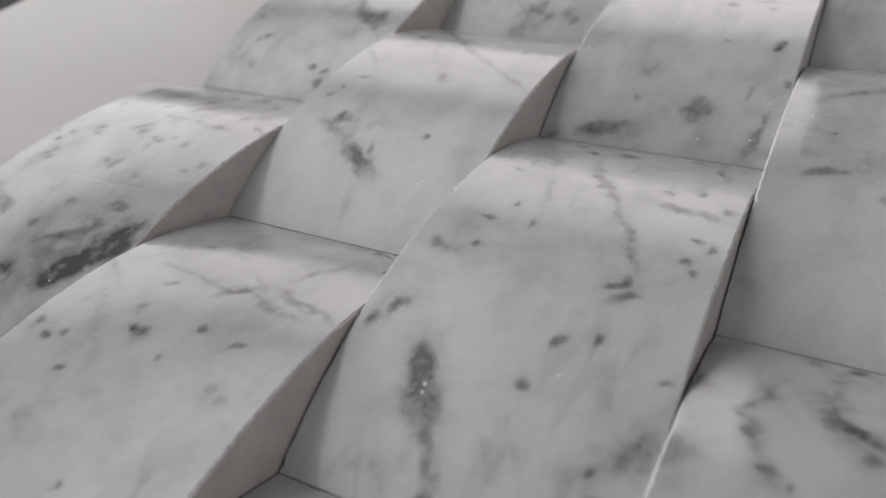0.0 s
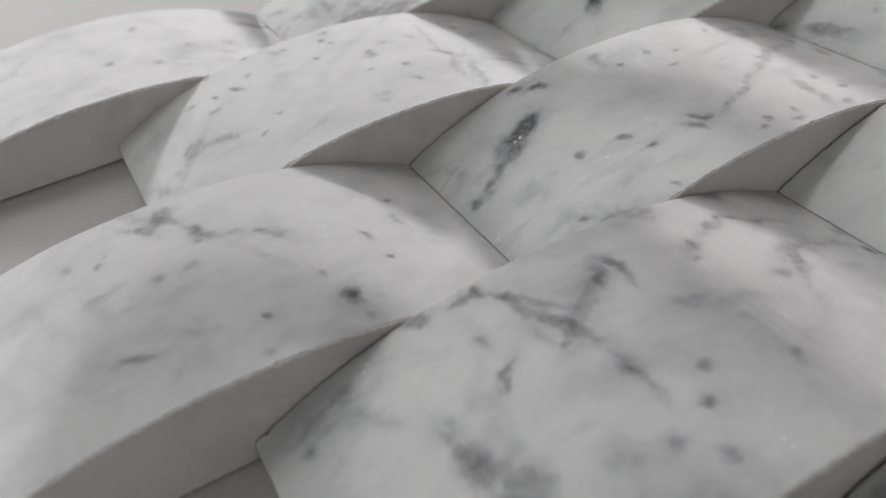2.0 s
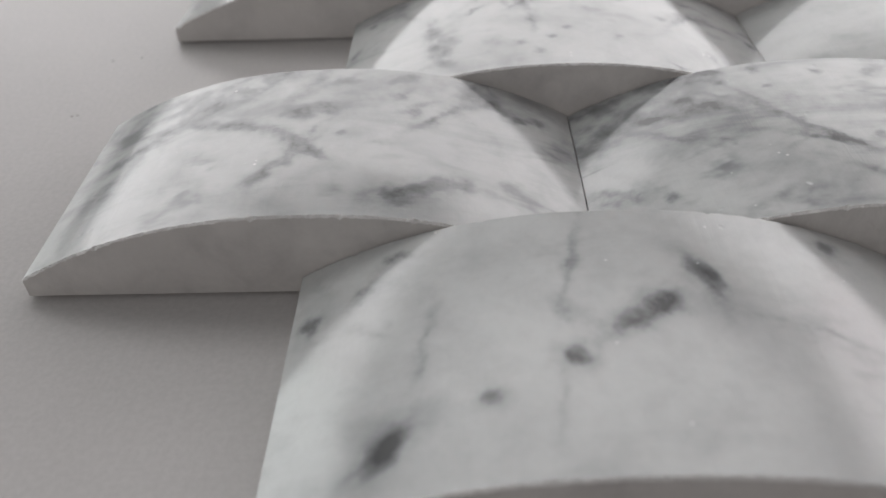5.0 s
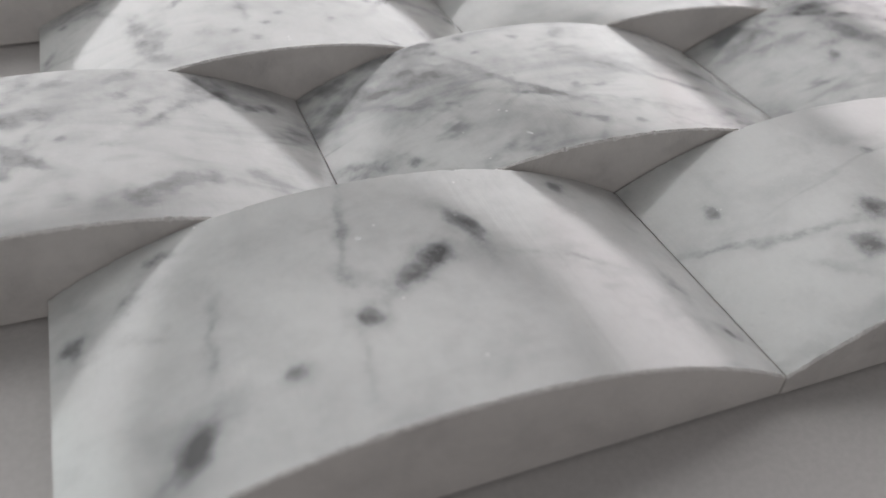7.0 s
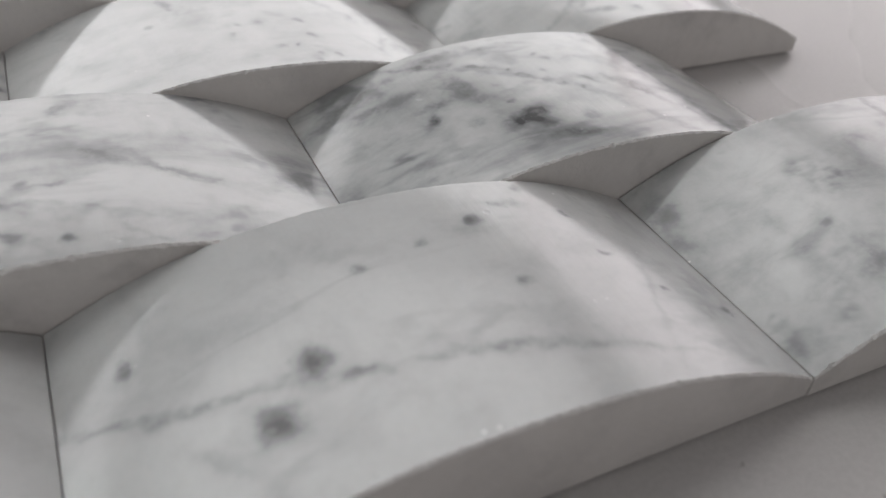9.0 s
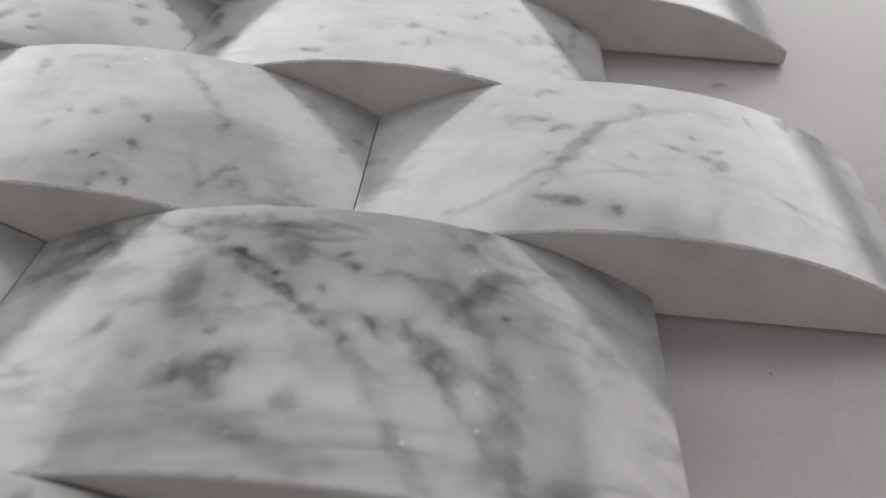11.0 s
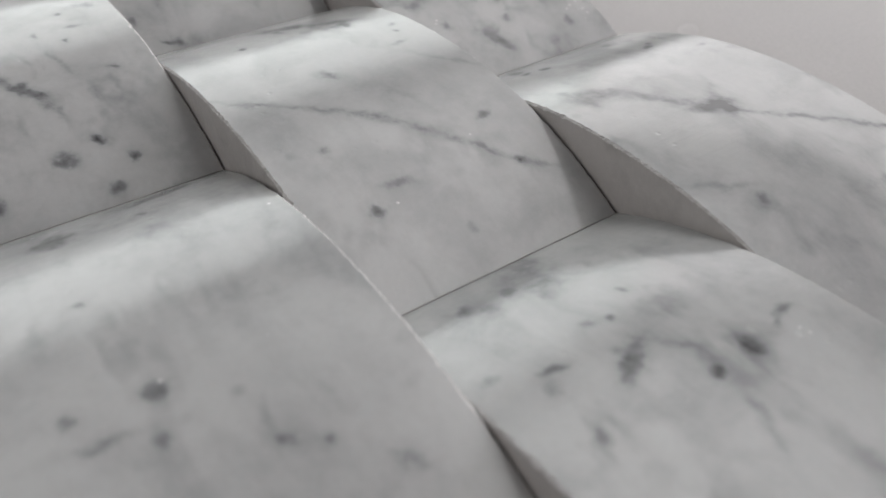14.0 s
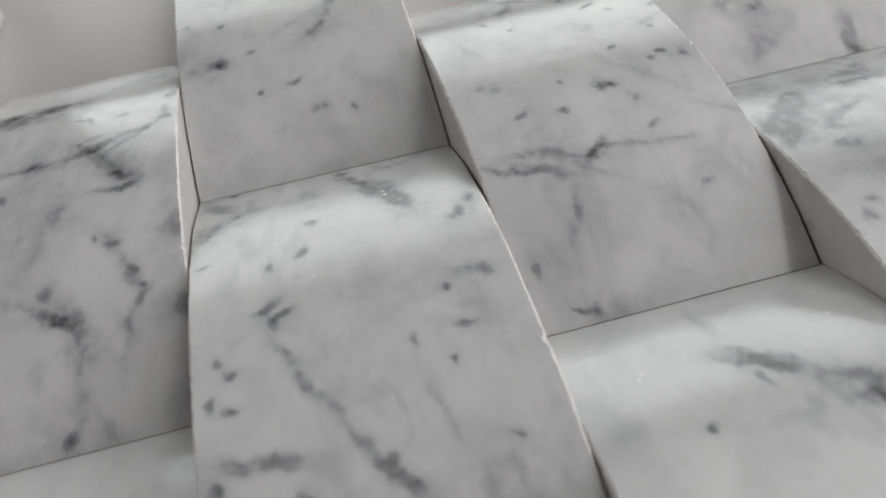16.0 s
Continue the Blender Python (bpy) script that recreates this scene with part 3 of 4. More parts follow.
stain(1, 1, -42.1, 17.8, 6.0, 1.5, -43, 0.35)
stain(1, 1, -4.7, -7.3, 8.4, 0.6, -28, 0.40)
stain(1, 1, -28.0, 21.2, 3.8, 2.0, -51, 0.35)
stain(1, 1, -6.9, -4.7, 9.2, 0.7, -46, 0.35)
stain(1, 1, -35.5, 11.5, 3.1, 1.2, -13, 0.40)
stain(1, 1, -24.4, 21.1, 2.8, 1.2, -15, 0.40)
stain(1, 1, -24.0, 23.9, 2.1, 1.0, -12, 0.45)
stain(1, 1, -25.4, 11.2, 1.7, 1.2, -63, 0.45)
stain(1, 1, -9.5, -1.5, 5.8, 0.6, -50, 0.40)
stain(1, 1, 13.4, 1.2, 3.7, 1.2, -34, 0.35)
stain(1, 1, -15.5, 6.8, 6.7, 0.7, -63, 0.35)
stain(1, 1, -28.9, 23.7, 3.4, 1.2, 7, 0.35)
stain(1, 1, 5.6, -5.0, 4.2, 0.6, 12, 0.40)
stain(1, 1, -29.4, 15.8, 1.5, 1.5, 0, 0.40)
stain(1, 1, 23.5, -4.3, 6.4, 0.6, -31, 0.35)
stain(1, 1, -13.3, 4.5, 11.7, 0.6, -59, 0.30)
stain(1, 1, 30.6, 26.5, 5.0, 1.2, 8, 0.30)
stain(1, 1, -23.0, 14.0, 5.7, 0.6, -39, 0.35)
stain(1, 1, -32.5, 15.5, 5.1, 1.1, -32, 0.30)
stain(1, 1, -39.4, 13.3, 10.4, 1.0, 157, 0.25)
stain(1, 1, 20.4, -1.1, 4.6, 0.6, -44, 0.35)
stain(1, 1, -8.9, -4.5, 5.6, 0.8, -32, 0.30)
stain(1, 1, 5.0, -10.7, 14.3, 0.6, -24, 0.25)
stain(1, 1, 20.8, -23.5, 4.7, 0.7, 2, 0.30)
stain(1, 1, -2.5, 19.7, 1.0, 1.0, 0, 0.40)
stain(1, 1, 5.9, -19.9, 1.0, 1.0, 0, 0.40)
stain(1, 1, -2.6, -16.6, 4.7, 0.7, -34, 0.30)
stain(1, 1, -44.1, 12.5, 3.8, 1.6, -30, 0.25)
stain(1, 1, -27.4, 11.0, 2.9, 1.0, 19, 0.30)
stain(1, 1, 7.7, 19.6, 1.2, 1.2, 0, 0.35)
stain(1, 1, -42.7, -10.7, 3.2, 1.5, -48, 0.25)
stain(1, 1, 0.8, -4.4, 1.0, 1.0, 0, 0.35)
stain(1, 1, -21.5, 19.0, 0.9, 0.9, 0, 0.35)
stain(1, 1, -13.6, 15.4, 0.9, 0.9, 0, 0.35)
stain(1, 1, -3.1, -22.3, 4.3, 0.7, -125, 0.25)
stain(1, 1, -32.1, 2.2, 3.6, 0.7, -43, 0.25)
stain(1, 1, -38.2, 7.1, 7.1, 0.7, -38, 0.20)
stain(1, 1, -22.6, -20.2, 3.2, 0.7, 24, 0.25)
stain(1, 1, -24.9, -2.1, 2.7, 0.7, -38, 0.25)
stain(1, 1, -47.1, -6.9, 3.2, 1.2, -23, 0.20)
stain(1, 1, -13.6, -5.3, 2.5, 0.6, 26, 0.25)
stain(1, 1, 15.2, -20.4, 2.7, 0.5, 130, 0.25)
stain(1, 1, -24.8, -22.3, 3.7, 0.8, -158, 0.20)
stain(1, 1, -1.5, -18.0, 4.4, 0.6, -41, 0.20)
stain(1, 1, -37.1, -14.1, 1.0, 1.0, 0, 0.25)
stain(1, 1, -40.5, -8.6, 7.5, 0.8, -56, 0.15)
stone(1, 2, .5, 60)
stain(1, 2, 25.8, -13.2, 7.9, 1.6, -81, 0.50)
stain(1, 2, 14.8, -2.2, 12.4, 1.3, -25, 0.45)
stain(1, 2, -12.0, -9.3, 5.5, 2.0, 20, 0.45)
stain(1, 2, -18.9, 8.7, 6.7, 1.6, -78, 0.45)
stain(1, 2, -13.9, 19.7, 10.7, 1.6, -9, 0.40)
stain(1, 2, 17.5, -6.0, 2.4, 1.6, -48, 0.55)
stain(1, 2, -15.4, 12.8, 15.8, 0.7, -36, 0.40)
stain(1, 2, -33.4, 10.7, 5.9, 1.1, -7, 0.45)
stain(1, 2, 12.3, -16.5, 9.4, 1.0, -58, 0.40)
stain(1, 2, -13.2, 13.3, 1.3, 0.7, -22, 0.70)
stain(1, 2, -10.7, -12.2, 4.3, 1.6, -46, 0.40)
stain(1, 2, -39.7, 16.6, 4.7, 0.8, 11, 0.45)
stain(1, 2, 20.8, 24.6, 3.8, 1.0, 19, 0.45)
stain(1, 2, 20.7, -12.3, 7.9, 0.7, -56, 0.40)
stain(1, 2, 16.1, -3.9, 3.9, 1.2, 114, 0.40)
stain(1, 2, -41.4, 14.3, 6.7, 1.2, 7, 0.35)
stain(1, 2, 21.6, 9.8, 4.6, 1.6, 58, 0.35)
stain(1, 2, 7.5, -6.5, 4.4, 1.0, -47, 0.40)
stain(1, 2, 22.4, 2.3, 9.0, 0.8, -61, 0.35)
stain(1, 2, -7.3, -18.7, 7.0, 1.0, -15, 0.35)
stain(1, 2, -20.8, 17.9, 3.8, 0.8, -23, 0.40)
stain(1, 2, -19.0, 4.8, 5.3, 1.6, -65, 0.30)
stain(1, 2, -7.0, 9.1, 0.6, 0.6, 0, 0.65)
stain(1, 2, -19.6, 20.3, 3.6, 0.7, -168, 0.40)
stain(1, 2, -26.7, 0.8, 4.5, 1.2, 44, 0.30)
stain(1, 2, 16.6, 6.9, 4.4, 1.2, -33, 0.30)
stain(1, 2, -4.4, -19.5, 6.2, 0.8, -26, 0.30)
stain(1, 2, 21.6, 23.1, 4.0, 1.2, 46, 0.30)
stain(1, 2, -11.1, -7.7, 1.2, 1.2, 0, 0.40)
stain(1, 2, -33.3, 18.9, 4.0, 1.1, -9, 0.30)
stain(1, 2, -32.7, 21.0, 5.4, 0.6, 49, 0.30)
stain(1, 2, -1.0, 2.0, 1.2, 1.2, 0, 0.35)
stain(1, 2, -0.3, -13.3, 1.5, 1.5, 0, 0.30)
stain(1, 2, -4.6, 13.6, 2.0, 2.0, 0, 0.25)
stain(1, 2, -26.2, 3.3, 3.7, 1.0, -12, 0.25)
stain(1, 2, 20.1, 19.0, 1.3, 1.3, 0, 0.30)
stain(1, 2, -27.8, -1.0, 1.2, 1.2, 0, 0.30)
stain(1, 2, -21.3, -6.2, 1.5, 1.5, 0, 0.25)
stain(1, 2, -4.9, 5.2, 1.7, 0.8, -39, 0.70)
stain(1, 2, 7.8, -0.4, 2.4, 0.7, -55, 0.65)
stain(1, 2, -10.9, 11.5, 3.4, 0.5, -32, 0.60)
stain(1, 2, 0.3, 6.1, 0.7, 0.8, 14, 0.50)
stain(1, 2, 0.9, -0.3, 0.7, 0.7, 14, 0.40)
stain(1, 2, 12.4, 0.6, 1.5, 0.7, -66, 0.40)
stain(1, 2, 11.9, 10.4, 4.1, 0.5, -0, 0.40)
stain(1, 2, -6.6, 19.7, 4.9, 0.5, 4, 0.40)
stain(1, 2, -22.7, 19.3, 0.7, 0.8, 2, 0.40)
stain(1, 2, -17.0, 16.6, 0.7, 0.6, 6, 0.40)
stain(1, 2, -14.8, -10.5, 0.9, 1.0, 10, 0.60)
stain(1, 2, -9.1, -8.9, 0.7, 0.9, 12, 0.50)
stain(1, 2, -12.1, -3.2, 0.7, 0.6, 10, 0.40)
stain(1, 2, 4.4, 11.4, 0.7, 0.7, 16, 0.35)
stain(1, 2, 2.0, 14.2, 0.7, 0.6, 15, 0.40)
stain(1, 2, 19.0, 6.3, 3.5, 0.6, -115, 0.30)
stain(1, 2, 26.1, 6.2, 0.7, 0.7, 24, 0.45)
stain(1, 2, 4.5, -3.3, 0.7, 0.5, 15, 0.35)
stone(2, 0, .35, 60)
stain(2, 0, 28.2, 1.7, 3.8, 0.7, 58, 0.60)
stain(2, 0, 31.9, 7.1, 4.3, 1.2, -151, 0.50)
stain(2, 0, -27.5, -10.8, 3.5, 1.5, -90, 0.50)
stain(2, 0, -26.1, -11.7, 3.1, 1.5, -58, 0.50)
stain(2, 0, -28.9, 2.3, 4.5, 1.0, -86, 0.50)
stain(2, 0, -23.5, 23.9, 1.5, 1.5, 0, 0.55)
stain(2, 0, -28.7, -1.3, 3.2, 2.0, -83, 0.40)
stain(2, 0, -24.6, -7.8, 2.5, 2.5, 0, 0.40)
stain(2, 0, -18.8, 6.8, 2.2, 0.7, -142, 0.55)
stain(2, 0, -7.4, 8.1, 3.1, 1.0, -66, 0.45)
stain(2, 0, -9.2, 12.1, 3.4, 0.6, -71, 0.50)
stain(2, 0, -25.9, -17.3, 3.4, 1.2, -54, 0.40)
stain(2, 0, 48.5, 3.9, 1.7, 1.0, -24, 0.50)
stain(2, 0, -11.7, 18.9, 1.2, 1.2, 0, 0.50)
stain(2, 0, -47.8, 3.8, 2.6, 1.1, -113, 0.40)
stain(2, 0, -6.1, -1.4, 1.2, 1.2, 0, 0.45)
stain(2, 0, -16.3, 22.1, 2.5, 0.8, -12, 0.40)
stain(2, 0, 34.9, 14.8, 3.5, 0.8, -14, 0.35)
stain(2, 0, -2.0, -11.2, 1.0, 1.0, 0, 0.45)
stain(2, 0, -1.8, 12.2, 4.5, 1.0, -140, 0.30)
stain(2, 0, 22.0, 14.8, 5.1, 0.8, -154, 0.30)
stain(2, 0, 32.3, 23.6, 2.0, 2.0, 0, 0.30)
stain(2, 0, -8.4, 14.9, 3.0, 0.4, 128, 0.40)
stain(2, 0, -5.6, -3.2, 3.9, 0.5, -85, 0.35)
stain(2, 0, -11.3, 16.5, 2.8, 0.6, -77, 0.35)
stain(2, 0, 24.3, -22.3, 1.6, 0.5, -37, 0.40)
stain(2, 0, -14.1, 22.7, 0.7, 0.7, 0, 0.45)
stain(2, 0, -6.1, 8.5, 2.9, 0.8, -137, 0.30)
stain(2, 0, 33.9, -16.4, 6.7, 0.7, -85, 0.25)
stain(2, 0, 34.7, 7.0, 3.4, 0.7, 23, 0.30)
stain(2, 0, -13.5, 21.2, 0.8, 0.8, 0, 0.40)
stain(2, 0, -10.0, 5.9, 0.8, 0.8, 0, 0.40)
stain(2, 0, -9.0, -13.0, 1.4, 1.4, 0, 0.30)
stain(2, 0, -35.2, 13.1, 4.0, 1.0, -54, 0.25)
stain(2, 0, -3.7, 11.0, 3.1, 0.6, -140, 0.30)
stain(2, 0, -5.0, -18.0, 1.3, 1.3, 0, 0.30)
stain(2, 0, -18.6, 13.9, 1.2, 1.2, 0, 0.30)
stain(2, 0, 2.4, -6.3, 1.2, 1.2, 0, 0.30)
stain(2, 0, 24.8, 1.8, 1.2, 1.2, 0, 0.30)
stain(2, 0, -14.4, -10.7, 2.5, 2.5, 0, 0.20)
stain(2, 0, 24.0, 15.9, 1.0, 1.0, 0, 0.30)
stain(2, 0, 37.1, -14.4, 4.1, 1.2, -102, 0.20)
stain(2, 0, -44.3, 16.4, 1.2, 1.2, 0, 0.25)
stain(2, 0, 42.7, 6.8, 4.8, 0.8, -10, 0.18)
stain(2, 0, 12.6, -11.3, 1.0, 1.0, 0, 0.25)
stain(2, 0, 1.8, 14.1, 2.0, 1.0, 65, 0.45)
stain(2, 0, 16.0, 10.3, 0.7, 0.7, 126, 0.40)
stain(2, 0, 27.3, 17.7, 0.7, 0.6, 61, 0.30)
stain(2, 0, -11.3, 9.0, 2.1, 0.6, 96, 0.35)
stain(2, 0, 5.1, 15.4, 1.7, 0.8, -94, 0.50)
stain(2, 0, 5.2, 11.3, 2.6, 0.5, -95, 0.35)
stain(2, 0, 17.6, 13.0, 0.7, 0.8, -49, 0.30)
stain(2, 0, 30.2, 16.5, 3.3, 0.7, -45, 0.35)
stain(2, 0, 29.8, 3.8, 2.7, 1.1, -124, 0.40)
stone(2, 1, .25, 60)
stain(2, 1, -14.7, 15.0, 3.1, 1.2, -74, 0.45)
stain(2, 1, 31.3, -15.2, 2.5, 2.5, 0, 0.25)
stain(2, 1, 23.2, 2.7, 4.0, 1.0, -71, 0.25)
stain(2, 1, 38.4, -11.1, 5.1, 1.5, 133, 0.20)
stain(2, 1, 2.8, -1.3, 1.5, 1.5, 0, 0.25)
stain(2, 1, 15.4, -20.7, 0.9, 0.9, 0, 0.30)
stain(2, 1, 48.4, 11.5, 0.9, 0.9, 0, 0.30)
stain(2, 1, 24.5, -14.7, 5.2, 0.8, -71, 0.18)
stain(2, 1, 45.8, 6.6, 0.8, 0.8, 0, 0.25)
stain(2, 1, -4.1, -7.4, 1.0, 1.0, 0, 0.20)
stain(2, 1, 10.1, -22.8, 1.0, 1.0, 0, 0.20)
stain(2, 1, 11.7, -20.7, 0.9, 0.9, 0, 0.20)
stain(2, 1, -2.1, 15.2, 0.8, 0.8, 0, 0.20)
stain(2, 1, 4.5, -15.5, 0.8, 0.8, 0, 0.20)
stain(2, 1, 12.3, -1.8, 0.7, 1.3, 22, 0.35)
stain(2, 1, 12.6, -10.1, 0.8, 1.3, 22, 0.30)
stain(2, 1, 16.8, 13.6, 5.6, 0.8, -53, 0.45)
stain(2, 1, 25.1, 1.2, 0.7, 1.1, 31, 0.30)
stain(2, 1, 29.9, -10.6, 0.7, 0.5, 32, 0.30)
stain(2, 1, -2.0, -1.5, 0.7, 1.1, 14, 0.25)
stain(2, 1, 7.8, -15.0, 0.7, 0.5, 19, 0.40)
stain(2, 1, 27.9, -13.3, 4.0, 0.5, 70, 0.35)
stone(2, 2, .25, 25)
stain(2, 2, -11.2, -0.6, 7.2, 1.0, 60, 0.50)
stain(2, 2, -9.2, 0.5, 6.1, 0.7, 57, 0.55)
stain(2, 2, -12.7, -5.4, 1.9, 1.0, 52, 0.55)
stain(2, 2, 33.8, 24.2, 3.3, 1.0, -98, 0.40)
stain(2, 2, -18.7, 10.4, 3.4, 0.8, -15, 0.40)
stain(2, 2, 14.5, -2.6, 2.1, 1.2, 60, 0.40)
stain(2, 2, -13.4, -17.1, 3.4, 1.2, 2, 0.35)
stain(2, 2, -4.7, -19.5, 1.2, 1.2, 0, 0.45)
stain(2, 2, 24.3, 17.6, 1.8, 0.7, -70, 0.45)
stain(2, 2, 6.2, 14.4, 7.7, 0.7, 23, 0.30)
stain(2, 2, 6.8, 1.2, 1.9, 0.7, -18, 0.40)
stain(2, 2, -15.7, -16.2, 3.1, 1.2, -19, 0.30)
stain(2, 2, -18.1, -9.1, 5.6, 0.7, 39, 0.30)
stain(2, 2, 25.9, -9.8, 2.6, 0.7, -32, 0.35)
stain(2, 2, -15.2, -10.4, 3.9, 0.8, 50, 0.30)
stain(2, 2, -13.7, 5.4, 1.0, 1.0, 0, 0.40)
stain(2, 2, 12.2, -0.5, 1.2, 1.2, 0, 0.35)
stain(2, 2, -14.9, 20.1, 2.3, 0.8, -7, 0.30)
stain(2, 2, -25.5, -15.3, 4.5, 0.7, 33, 0.25)
stain(2, 2, 15.0, 2.1, 0.8, 0.8, 0, 0.35)
stain(2, 2, 10.5, -18.8, 5.8, 1.0, -109, 0.20)
stain(2, 2, -16.6, 19.0, 1.0, 1.0, 0, 0.30)
stain(2, 2, -2.2, -7.6, 3.6, 0.6, -30, 0.25)
stain(2, 2, 2.2, 15.0, 2.0, 2.0, 0, 0.20)
stain(2, 2, -11.9, 6.1, 1.2, 1.2, 0, 0.20)
stain(2, 2, -31.2, -17.6, 1.0, 1.0, 0, 0.20)
stain(2, 2, -0.7, -2.3, 0.9, 0.9, 0, 0.20)
stain(2, 2, -7.5, 4.9, 4.4, 0.5, 51, 0.45)
stain(2, 2, -0.7, 10.2, 4.4, 0.5, 24, 0.40)
stain(2, 2, -16.3, 9.1, 1.5, 0.5, -12, 0.35)
stain(2, 2, 10.6, 5.7, 0.7, 0.7, 21, 0.35)
stain(2, 2, 17.7, 16.9, 2.4, 0.6, -1, 0.40)
stain(2, 2, 32.4, 21.7, 2.5, 1.1, -73, 0.40)
stain(2, 2, -15.4, -2.7, 0.7, 0.8, 6, 0.30)
stone(3, 0, .20, -20)
stain(3, 0, -2.5, 21.2, 5.7, 1.2, -43, 0.35)
stain(3, 0, -10.7, -12.6, 3.4, 0.7, -24, 0.35)
stain(3, 0, 3.8, 13.2, 6.5, 0.7, -59, 0.30)
stain(3, 0, 1.1, 20.3, 2.0, 1.1, 44, 0.35)
stain(3, 0, 8.1, -15.2, 0.8, 0.8, 0, 0.45)
stain(3, 0, -3.7, 18.0, 1.0, 1.0, 0, 0.40)
stain(3, 0, -0.6, 19.7, 2.1, 0.8, -114, 0.35)
stain(3, 0, -4.9, 19.1, 4.2, 0.7, -46, 0.30)
stain(3, 0, 8.7, 8.5, 6.1, 0.5, -27, 0.30)
stain(3, 0, 4.9, 11.9, 1.2, 1.2, 0, 0.35)
stain(3, 0, 18.5, -9.2, 0.8, 0.8, 0, 0.40)
stain(3, 0, 15.2, 4.8, 2.4, 0.8, -64, 0.30)
stain(3, 0, -11.8, 13.3, 0.9, 0.9, 0, 0.35)
stain(3, 0, -2.5, 16.9, 1.2, 1.2, 0, 0.30)
stain(3, 0, 37.5, 8.8, 0.8, 0.8, 0, 0.35)
stain(3, 0, 13.1, -2.0, 3.0, 0.8, -57, 0.25)
stain(3, 0, 21.2, -20.8, 2.6, 0.8, -72, 0.25)
stain(3, 0, 1.7, 3.5, 1.2, 1.2, 0, 0.25)
stain(3, 0, 3.8, 9.2, 0.8, 0.8, 0, 0.30)
stain(3, 0, -16.1, 15.9, 0.8, 0.8, 0, 0.30)
stain(3, 0, 36.2, 0.9, 0.8, 0.8, 0, 0.30)
stain(3, 0, -3.9, 2.7, 1.2, 1.2, 0, 0.20)
stain(3, 0, -2.5, -11.8, 4.1, 0.8, -27, 0.15)
stain(3, 0, 36.0, 2.7, 1.0, 1.0, 0, 0.20)
stain(3, 0, -21.2, 4.8, 5.6, 0.8, -70, 0.12)
stain(3, 0, 24.1, -18.1, 0.6, 0.6, 0, 0.20)
stain(3, 0, 5.2, -21.8, 1.0, 1.0, 0, 0.15)
stain(3, 0, 20.1, -16.6, 1.8, 0.9, 61, 0.60)
stain(3, 0, 30.2, -9.2, 0.7, 0.8, 110, 0.50)
stain(3, 0, 28.8, -2.4, 1.6, 0.5, -71, 0.40)
stain(3, 0, 13.5, 6.2, 0.7, 0.5, -50, 0.30)
stone(3, 1, .20, 50)
stain(3, 1, -29.0, 11.6, 3.1, 1.6, -145, 0.50)
stain(3, 1, 44.7, -17.0, 2.5, 0.6, 8, 0.65)
stain(3, 1, -22.0, 19.7, 1.8, 0.9, -26, 0.65)
stain(3, 1, 36.7, -18.0, 4.2, 0.5, 19, 0.50)
stain(3, 1, 39.7, 0.9, 1.6, 1.6, 0, 0.45)
stain(3, 1, -33.4, -22.0, 3.3, 2.0, -39, 0.35)
stain(3, 1, -38.2, 7.7, 3.5, 1.5, -147, 0.35)
stain(3, 1, 42.8, 11.7, 1.0, 1.0, 0, 0.50)
stain(3, 1, -7.4, 18.1, 2.3, 1.0, -105, 0.40)
stain(3, 1, -20.9, -7.1, 1.2, 0.7, -34, 0.50)
stain(3, 1, 23.5, -17.1, 1.0, 1.0, 0, 0.45)
stain(3, 1, 44.4, -11.7, 1.2, 1.2, 0, 0.40)
stain(3, 1, 47.6, 6.9, 1.2, 1.2, 0, 0.40)
stain(3, 1, 21.7, -11.4, 0.9, 0.9, 0, 0.45)
stain(3, 1, -28.9, -4.4, 1.0, 1.0, 0, 0.40)
stain(3, 1, -1.3, -21.1, 0.9, 0.9, 111, 0.60)
stain(3, 1, 5.3, -22.2, 1.0, 0.7, 4, 0.55)
stain(3, 1, 15.0, -16.9, 4.5, 0.6, 80, 0.50)
stain(3, 1, -9.9, -13.3, 2.1, 0.9, 109, 0.40)
stain(3, 1, 1.6, -10.9, 3.5, 0.5, 21, 0.55)
stain(3, 1, 9.3, -6.9, 5.1, 0.5, 32, 0.45)
stain(3, 1, 16.3, -2.8, 2.8, 0.5, 35, 0.40)
stain(3, 1, 20.6, -0.5, 3.6, 0.9, 36, 0.50)
stain(3, 1, 19.4, 0.5, 1.2, 0.9, 54, 0.40)
stain(3, 1, 23.0, 1.4, 1.7, 0.7, 30, 0.45)
stain(3, 1, 27.7, 3.0, 2.7, 0.5, 20, 0.35)
stain(3, 1, 37.3, 7.7, 1.1, 0.7, 39, 0.60)
stain(3, 1, 14.7, 8.6, 3.6, 0.5, 10, 0.40)
stain(3, 1, 7.8, 11.8, 0.7, 0.7, 72, 0.40)
stain(3, 1, 20.7, 16.8, 0.9, 0.5, 45, 0.35)
stain(3, 1, 3.2, 7.3, 1.3, 0.5, 9, 0.35)
stain(3, 1, 2.1, 14.7, 1.7, 0.7, 71, 0.30)
stain(3, 1, -5.6, 13.3, 0.7, 0.6, 37, 0.50)
stain(3, 1, -34.3, 8.5, 3.2, 1.5, 51, 0.50)
stain(3, 1, -25.2, 22.2, 1.0, 1.4, 93, 0.60)
stain(3, 1, -43.0, -20.2, 1.6, 3.5, 131, 0.30)
stain(3, 1, -32.4, 9.7, 5.0, 1.9, -148, 0.45)
stain(3, 1, -30.9, 10.3, 1.3, 1.5, -65, 0.40)
stain(3, 1, -47.1, 2.3, 1.2, 1.1, -66, 0.60)
